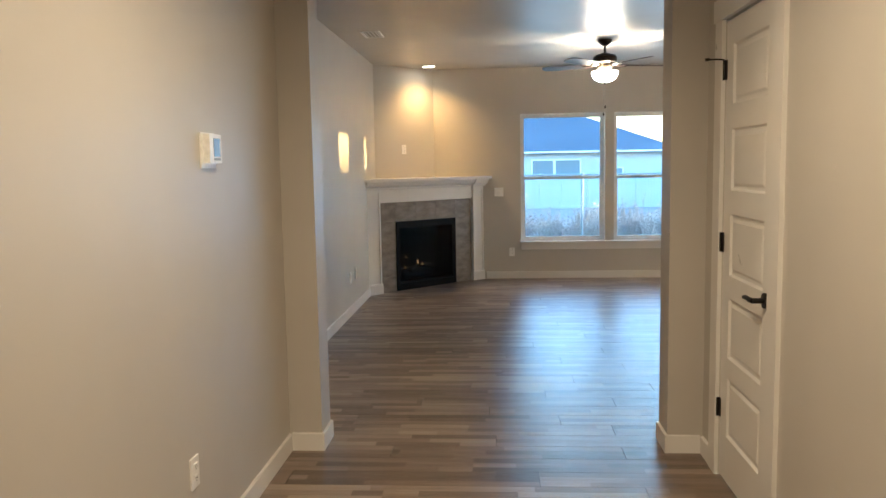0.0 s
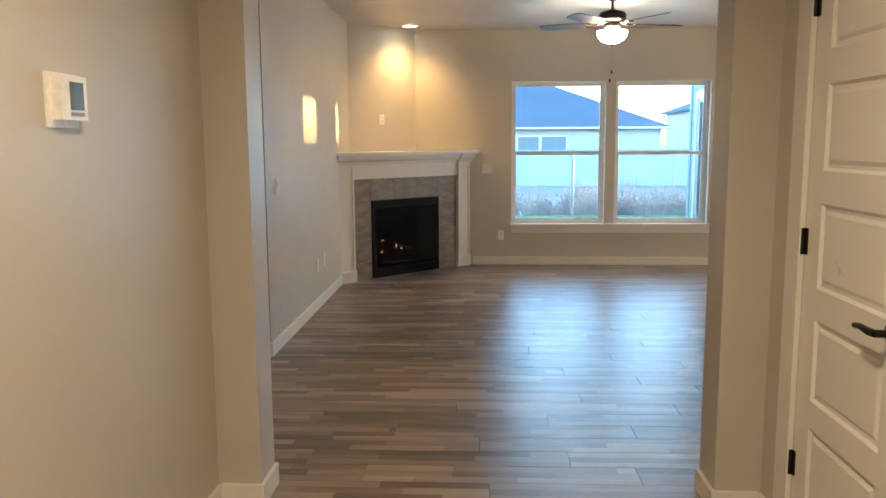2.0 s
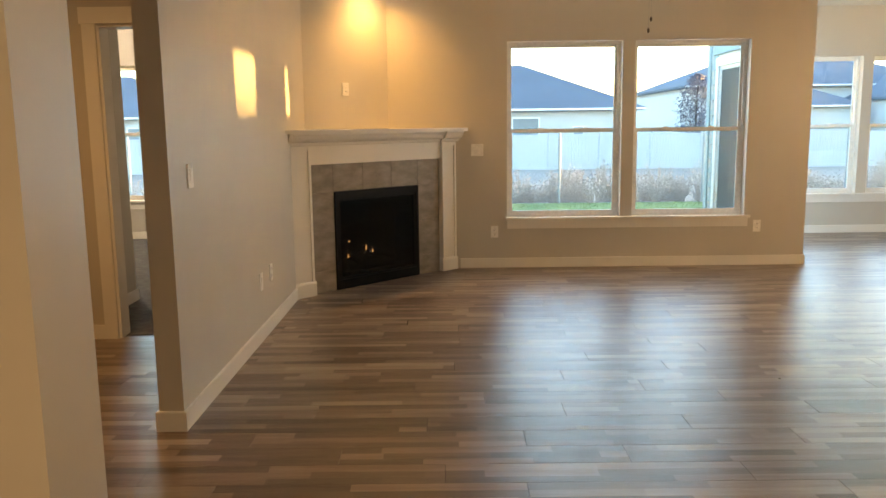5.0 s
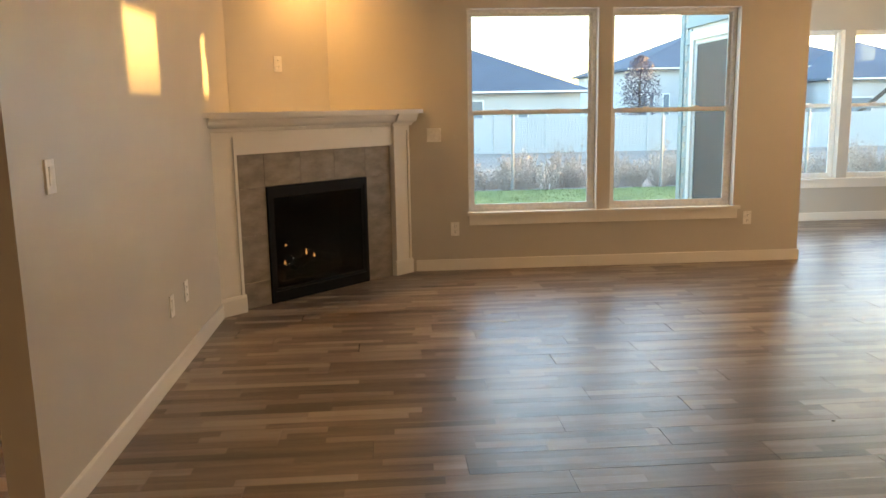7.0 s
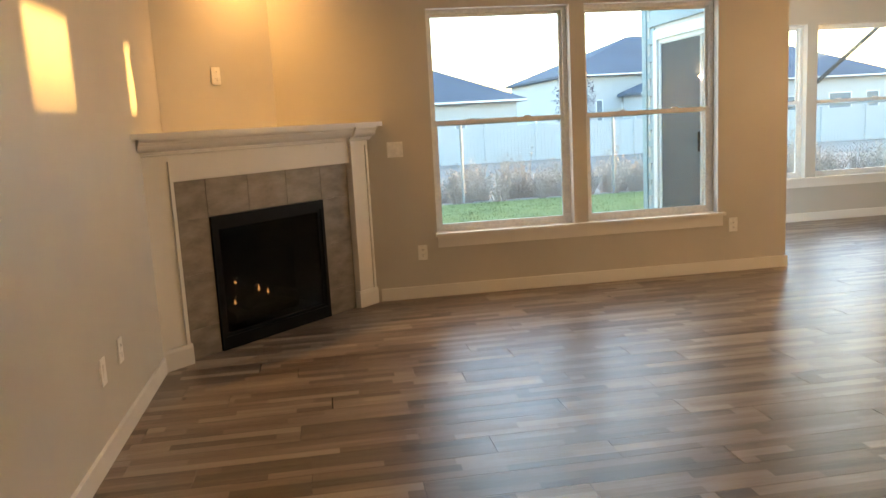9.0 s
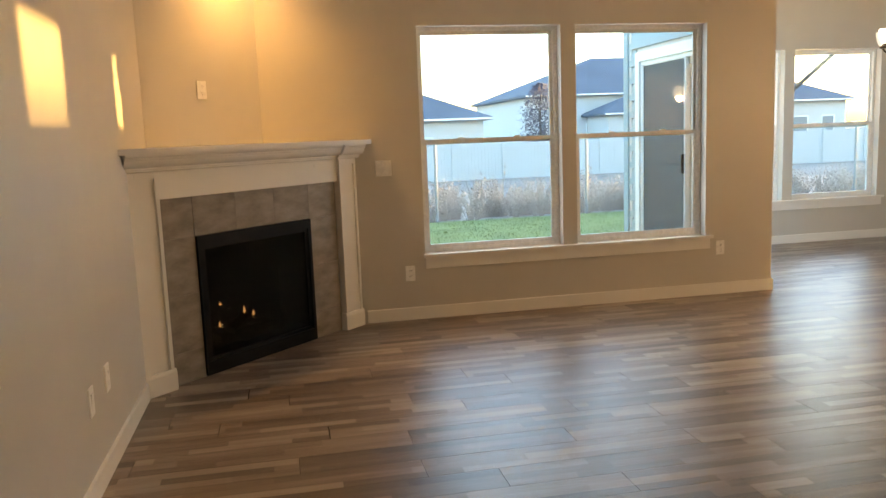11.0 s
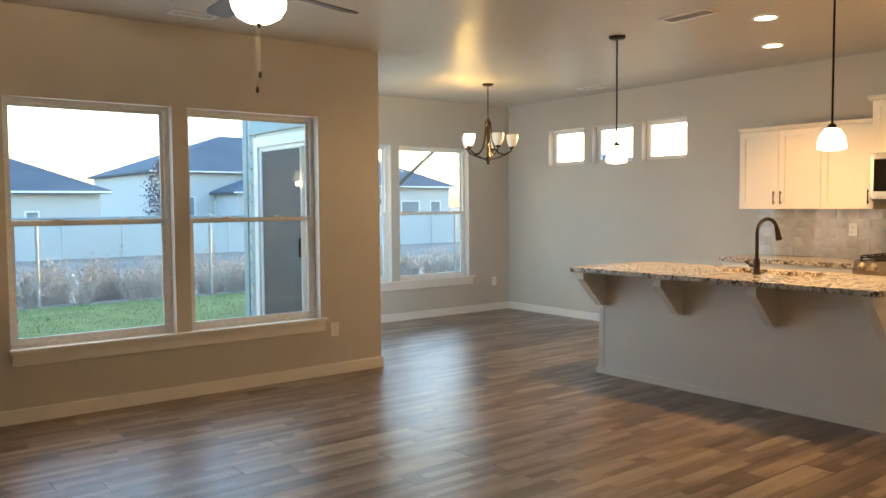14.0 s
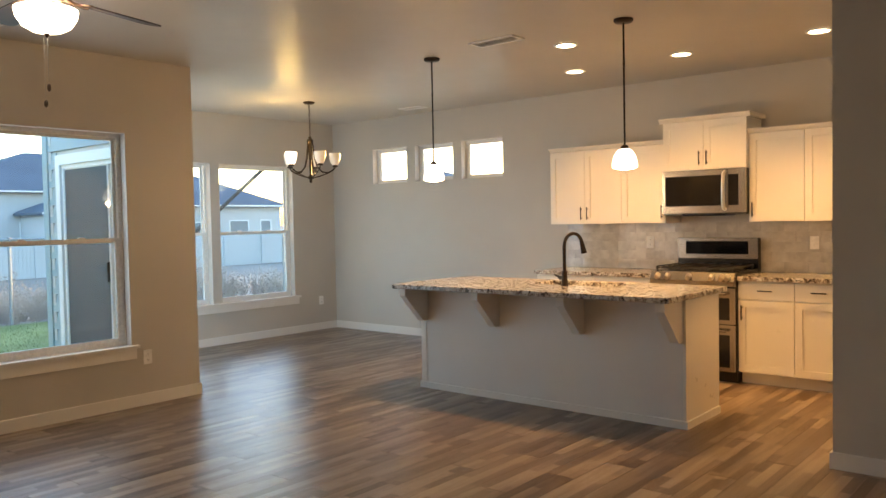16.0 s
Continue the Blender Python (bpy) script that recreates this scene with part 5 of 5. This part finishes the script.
FY = 18.75
fence = empty_thing("chain_link_fence", "galvanised chain-link fence with round posts", "fence", (0, FY, 0))
for k in range(-5, 9):
    bm = bmesh.new()
    lathe(bm, [(0.026, -0.23), (0.026, 1.27), (0.030, 1.272), (0.030, 1.29), (0.012, 1.305)], 10, (2.15 + 2.85 * k, 0.0))
    part("post", bm, GALV, fence, smooth=True)
bm = bmesh.new()
tube(bm, [(-13, 0, 1.255), (26, 0, 1.255)], 0.021, 8)
part("top_rail", bm, GALV, fence, smooth=True)
verts, faces = [], []
for s in (1, -1):
    for k in range(-160, 330):
        x0 = k * 0.085
        p, q = (x0, 0.0, -0.18), (x0 + s * 1.42, 0.0, 1.24)
        if min(p[0], q[0]) < -12 or max(p[0], q[0]) > 25:
            continue
        n0 = len(verts)
        for c in (p, q):
            verts += [(c[0] - 0.0025, 0.024 * s, c[2]), (c[0] + 0.0025, 0.024 * s, c[2]), (c[0], 0.024 * s + 0.004, c[2])]
        faces += [(n0, n0 + 1, n0 + 4, n0 + 3), (n0 + 1, n0 + 2, n0 + 5, n0 + 4), (n0 + 2, n0, n0 + 3, n0 + 5)]
me = bpy.data.meshes.new("wire_mesh")
me.from_pydata(verts, [], faces)
me.materials.append(GALV)
wm = new("wire_mesh", me)
wm.parent = fence
tagged(wm, "woven diamond wire mesh", kind="stuff")

VY = 41.0
vf = empty_thing("vinyl_fence", "white vinyl privacy fence with capped posts", "fence", (0, VY, 0))
post_me = panel_me = None
for k in range(-14, 26):
    x = k * 2.44
    if post_me is None:
        bm = bmesh.new()
        box(bm, -0.065, 0.065, -0.065, 0.065, -0.85, 0.97)
        lathe(bm, [(0.095, 0.9702), (0.095, 0.985), (0.02, 1.03)], 4)
        post_me = finish(bm, "post", VINYLFENCE)
        bm = bmesh.new()
        box(bm, 0.066, 2.374, -0.02, 0.02, 0.78, 0.90)
        box(bm, 0.066, 2.374, -0.02, 0.02, -0.80, -0.66)
        for q in range(14):
            box(bm, 0.07 + q * 0.1645, 0.07 + (q + 1) * 0.1645 - 0.006, -0.011, 0.011, -0.66, 0.78)
        panel_me = finish(bm, "panel", VINYLFENCE)
    for nm, me in (("post", post_me), ("panel", panel_me)):
        ob = new(nm, me)
        ob.parent, ob.location = vf, (x, 0, 0)


def house(label, x0, x1, y0, y1, z0, eave, rise, wall_mat, openings, over=0.45, turn=0):
    """Hip-roofed house; openings on the south face as (x, width, z0, z1)."""
    h = empty_thing("house", label, "house", ((x0 + x1) / 2, y0, z0), turn, group="neighbouring houses")
    ox, oy = (x0 + x1) / 2, y0
    w, d = (x1 - x0) / 2, y1 - y0
    part("walls", block(-w, w, 0, d, 0, eave - z0), wall_mat, h)
    run = d / 2 + over
    e = eave - z0
    bm = bmesh.new()
    lo = [bm.verts.new(c) for c in ((-w - over, -over, e), (w + over, -over, e), (w + over, d + over, e), (-w - over, d + over, e))]
    mid = [bm.verts.new((v.co.x, v.co.y, e + 0.16)) for v in lo]
    ridge = [bm.verts.new((max(-w - over + run, -w) if w > run else 0, d / 2, e + 0.16 + rise)), bm.verts.new((w + over - run if w > run else 0.01, d / 2, e + 0.16 + rise))]
    bm.faces.new(lo[::-1])
    for k in range(4):
        j = (k + 1) % 4
        bm.faces.new((lo[k], lo[j], mid[j], mid[k]))
    bm.faces.new((mid[0], mid[1], ridge[1], ridge[0])), bm.faces.new((mid[1], mid[2], ridge[1]))
    bm.faces.new((mid[2], mid[3], ridge[0], ridge[1])), bm.faces.new((mid[3], mid[0], ridge[0]))
    roof = part("roof", bm, SHINGLE, h, "dark slate-blue shingle hip roof")
    part("gutter", block(-w - over, w + over, -over - 0.09, -over - 0.002, e + 0.03, e + 0.14), VINYL, roof)
    for xx, ww, a, b in openings:
        xx -= ox
        bm = bmesh.new()
        for q in ((xx - 0.08, xx, a - 0.08, b + 0.08), (xx + ww, xx + ww + 0.08, a - 0.08, b + 0.08), (xx, xx + ww, b, b + 0.08), (xx, xx + ww, a - 0.08, a)):
            box(bm, q[0], q[1], -0.05, -0.001, q[2] - z0, q[3] - z0)
        wn_ = part("window", bm, VINYL, h)
        part("pane", block(xx, xx + ww, -0.03, -0.002, a - z0, b - z0), HOUSEPANE, wn_)
    return h


# the first two tall panes stand in for a shaded porch with dark windows
house("single-storey pale house with slate-blue hip roof", -7.5, 10.4, 47.0, 58.6, -0.78, 2.1, 2.75, STUCCO, [(2.3, 1.2, -0.1, 1.7), (3.65, 1.4, -0.1, 1.7), (7.0, 0.5, 0.5, 1.2), (-3.0, 1.8, 0.2, 1.5)])
house("two-storey white house with slate-blue hip roof", 17.6, 36.6, 61.0, 77.0, -0.78, 3.85, 3.3, STUCCO, [(18.3, 0.45, 0.6, 2.1), (18.95, 0.3, 0.6, 2.1), (20.0, 0.4, 0.6, 2.1), (22.0, 1.4, 0.4, 1.8)])
house("pale house with dark hip roof beyond the fence", 29.0, 39.2, 55.0, 66.0, -0.78, 2.75, 2.7, STUCCO, [(30.5, 1.5, 0.3, 1.6), (34.5, 1.6, 0.2, 1.7), (37.3, 0.9, 0.3, 1.7)])
house("pale house with slate roof far along the fence", -34.0, -14.0, 48.0, 60.0, -0.78, 1.9, 2.6, STUCCO, [(-30.0, 1.5, 0.2, 1.4), (-24.0, 1.5, 0.2, 1.4), (-18.0, 1.2, 0.2, 1.4)])

house("low garage wing with slate roof beside the white house", 22.0, 27.5, 57.0, 60.9, -0.78, 2.3, 1.15, STUCCO, [(23.6, 0.5, 0.9, 1.4)])
# two houses to the east, their fronts turned towards this one
# out of view: added so its roof dims the foot of the sun patches
house("unseen low pale house added so its hip roof trims the low sun", 27.0, 51.0, 14.2, 24.2, -0.78, 1.84, 2.2, STUCCO, [(31.0, 1.5, 0.2, 1.5), (40.0, 1.5, 0.2, 1.5)], turn=-90).location = (39.0, 14.2, -0.78)
house("two-storey pale house with slate hip roof seen through the high windows", 56.0, 66.0, 60.0, 70.0, -0.78, 4.6, 2.1, STUCCO, [(58.0, 1.5, 0.2, 1.5), (62.0, 1.5, 0.2, 1.5)], turn=-90).location = (60.0, 60.0, -0.78)
bm = bmesh.new()
tube(bm, [(28.46, 54.0, -0.95), (34.41, 54.0, 3.68), (38.1, 54.0, 6.55)], 0.15, 6)
mesh_thing("brace_pole", bm, BARK, "dark slanted brace pole above the far roof", "pole")
tree = empty_thing("tree", "slender dark plum-leaved ornamental tree", "tree", (14.85, 50.5, -0.78))
bm = bmesh.new()
tube(bm, [(0, 0, -0.1), (0.02, 0, 1.2), (-0.03, 0.02, 2.6), (0.0, 0.0, 4.3)], [0.10, 0.085, 0.06, 0.02], 8)
for k in range(16):
    a, z = k * 2.4, 1.2 + k * 0.17
    r = 0.75 * math.sin(math.pi * min(1.0, (k + 3) / 19)) + 0.15
    tube(bm, [(0, 0, z), (r * 0.55 * math.cos(a), r * 0.55 * math.sin(a), z + 0.35), (r * math.cos(a), r * math.sin(a), z + 0.8)], [0.03, 0.02, 0.008], 5)
part("trunk", bm, BARK, tree, smooth=True)


def leaf_cloud(name, count, radius_at, z0, z1, size, gap, label, parent):
    """Many small leaves scattered inside a turned outline, with gaps."""
    vs, fs = [], []
    for _ in range(count):
        z, a = random.uniform(z0, z1), random.uniform(0, 6.28)
        if math.sin(a * 3 + z * 4.1) + math.sin(z * 7.0 + a) + 0.6 * math.sin(a * 7 - z * 11) > gap:
            continue
        rad = radius_at(z) * math.sqrt(random.random()) * (0.82 + 0.18 * math.sin(a * 5 + z * 9))
        c = Vector((rad * math.cos(a), rad * math.sin(a), z))
        u = Vector((random.gauss(0, 1), random.gauss(0, 1), random.gauss(0, 1))).normalized()
        v = u.orthogonal().normalized()
        s = random.uniform(*size)
        n0 = len(vs)
        vs += [tuple(c - u * s), tuple(c + v * s * 0.5), tuple(c + u * s), tuple(c - v * s * 0.5)]
        fs.append((n0, n0 + 1, n0 + 2, n0 + 3))
    me = bpy.data.meshes.new(name)
    me.from_pydata(vs, [], fs)
    me.materials.append(LEAF if parent.name == "tree" else BLOCKER_FOLIAGE)
    ob = new(name, me)
    ob.parent = parent
    tagged(ob, label)


# foliage colour of the unseen tree that blocks the sun
BLOCKER_FOLIAGE = speckle("sun_blocker_foliage", (0.03, 0.05, 0.02, 1), (0.08, 0.11, 0.05, 1), 9.0, 0.8, 0.1)
leaf_cloud("crown", 3600, lambda z: 1.45 * math.sqrt(max(0.0, 1.0 - ((z - 2.5) / 2.5) ** 2)), 0.5, 5.0, (0.05, 0.10), 1.5, "sparse crown of dark plum leaves", tree)
# unseen tree, added only to keep sun off the middle high window
blocker = empty_thing("evergreen", "unseen columnar tree added to block sun from the middle high window", "tree", (12.72, 12.68, -0.22))
bm = bmesh.new()
tube(bm, [(0, 0, -0.1), (0, 0, 1.0), (0.02, 0, 3.4)], [0.07, 0.06, 0.02], 8)
part("trunk", bm, BARK, blocker, smooth=True)
leaf_cloud("crown", 9000, lambda z: 0.40 * min(1.0, (3.7 - z) / 0.7 + 0.1), 0.15, 3.6, (0.04, 0.08), 9.0, "dense dark green foliage that blocks the low sun", blocker)

# siding and patio slider on the outside of the dining bay
sid = empty_thing("siding", "pale blue-grey lap siding on the bay's outer wall", "siding", kind="structure")
lap = 0.178
for k in range(17):
    z0 = -0.12 + k * lap
    if z0 > 2.85:
        break
    for y0, y1 in (((10.845, 10.86), (12.775, 12.935)) if z0 < 2.06 else ((10.845, 12.935),)):
        bm = bmesh.new()
        loft(bm, [(3.1895, z0), (3.164, z0), (3.180, z0 + lap - 0.011), (3.1895, z0 + lap - 0.011)], y0, y1, "y")
        part("board", bm, SIDING, sid)
part("corner_board", block(3.155, 3.1895, 12.936, 13.045, -0.14, 2.88), SIDING, sid)
part("fascia", block(3.10, 3.1895, 10.845, 13.10, 2.881, 3.05), TRIM, sid)
mesh_thing("foundation", block(3.19, 7.10, 10.845, 13.03, -0.30, -0.33 + 0.005), GROUT, "grey concrete foundation edge", "foundation", kind="structure")

sl = empty_thing("door_2", "white vinyl sliding patio door seen from outdoors", "sliding door", kind="structure")
Y0, Y1, Z0, Z1 = SLIDER
bm = bmesh.new()
for y0, y1, z0, z1 in ((Y0 - 0.09, Y0, Z0, Z1 + 0.10), (Y1, Y1 + 0.09, Z0, Z1 + 0.10), (Y0, Y1, Z1, Z1 + 0.10)):
    box(bm, 3.160, 3.1895, y0, y1, z0, z1)
part("outer_trim", bm, TRIM, sl)
bm = bmesh.new()
for y0, y1, z0, z1 in ((Y0, Y0 + 0.04, Z0, Z1), (Y1 - 0.04, Y1, Z0, Z1), (Y0 + 0.04, Y1 - 0.04, Z1 - 0.04, Z1), (Y0 + 0.04, Y1 - 0.04, Z0, Z0 + 0.05)):
    box(bm, 3.185, 3.330, y0, y1, z0, z1)
part("frame", bm, VINYL, sl)
ym = (Y0 + Y1) / 2
for y0, y1, x in ((ym - 0.04, Y1 - 0.04, 3.215), (Y0 + 0.04, ym + 0.04, 3.262)):
    bm = bmesh.new()
    r = 0.062
    for a, b, z0, z1 in ((y0, y0 + r, Z0 + 0.051, Z1 - 0.041), (y1 - r, y1, Z0 + 0.051, Z1 - 0.041), (y0 + r, y1 - r, Z1 - 0.041 - r, Z1 - 0.041), (y0 + r, y1 - r, Z0 + 0.051, Z0 + 0.051 + r)):
        box(bm, x - 0.018, x + 0.018, a, b, z0, z1)
    soften(bm, 0.003, 1)
    ps = part("panel", bm, VINYL, sl)
    pn = part("pane", block(x - 0.003, x + 0.003, y0 + r, y1 - r, Z0 + 0.051 + r, Z1 - 0.041 - r), GLASS, ps)
    pn.visible_shadow = False
    if x < 3.23:
        scr = part("insect_screen", block(x - 0.0230, x - 0.0215, y0 + 0.02, y1 - 0.01, Z0 + 0.06, Z1 - 0.05), SCREENMESH, sl, "grey insect screen")
        part("handle", block(x - 0.045, x - 0.0185, y0 + 0.020, y0 + 0.042, 0.93, 1.11, 0.006), BLACK, ps, "black pull handle")

# ---------------------------------------------------------------- backsplash tiles
bs = empty_thing("backsplash", "glazed pale grey subway-tile kitchen backsplash", "backsplash", kind="structure")
part("grout", block(6.9335, 6.9395, 5.955, 9.185, 0.9165, 1.3715), GROUT, bs)
TW, TH = 0.203, 0.0905
tile_me = {}
for row in range(5):
    z0 = 0.9175 + row * TH
    y = 5.957 - (TW / 2 if row % 2 else 0)
    while y < 9.183:
        a, b = max(y, 5.957), min(y + TW, 9.183)
        w = round(b - a, 3)
        if w > 0.02:
            if w not in tile_me:
                tile_me[w] = finish(block(-0.0072, 0.0, 0.001, w - 0.001, 0.001, TH - 0.001, 0.0018, 1), "tile", SUBWAY)
            ob = new("tile", tile_me[w])
            ob.parent, ob.location = bs, (6.9333, a, z0)
        y += TW

# ---------------------------------------------------------------- floor planks, laid along x
random.seed(23)
PL, PW = 1.22, 0.178
plank_me = {}
rest = bmesh.new()
count = 0
ROOMS = [(-0.966, 1.23, -2.6, 4.27), (-3.6, 4.385, 4.27, 5.95), (-3.6, 6.94, 5.95, 8.17), (-1.345, 6.94, 8.17, 10.68), (3.385, 6.94, 10.68, 12.874)]
row = 0
yy = -2.6
while yy < 12.874:
    y0, y1 = yy, min(yy + PW, 12.874)
    ym = (y0 + y1) / 2
    spans = [(a, b) for a, b, c, d in ROOMS if c <= ym < d]
    off = (row * 0.437 + random.uniform(-0.12, 0.12)) % PL
    for a, b in spans:
        x = a - off
        while x < b:
            p, q = max(x, a), min(x + PL, b)
            if q - p > 0.03:
                near = 2.2 < ym < 10.7 and -1.7 < p < 4.3 and count < 298
                if near:
                    w = round(q - p, 2)
                    if w not in plank_me:
                        plank_me[w] = finish(block(0.0011, w - 0.0011, 0.0008, PW - 0.0008, -0.0055, 0.0, 0.0020, 1), "plank", PLANK)
                    ob = new("plank", plank_me[w])
                    ob.parent, ob.location = floor_ob, (p, y0, 0.0)
                    count += 1
                else:
                    box(rest, p + 0.0011, q - 0.0011, y0 + 0.0008, y1 - 0.0008, -0.0055, -0.0002)
            x += PL
    yy += PW
    row += 1
rp = part("plank_rest", rest, PLANK_REST, floor_ob, "wood-look vinyl planks")
tagged(rp, kind="stuff")

# a crumb of bark left on the floor
bm = bmesh.new()
tube(bm, [(1.681, 7.165, 0.002), (1.686, 7.167, 0.004), (1.691, 7.164, 0.004), (1.696, 7.162, 0.002)], [0.0015, 0.003, 0.003, 0.001], 6)
mesh_thing("debris", bm, BARK, "small dark crumb of bark lying on the plank floor", "debris")
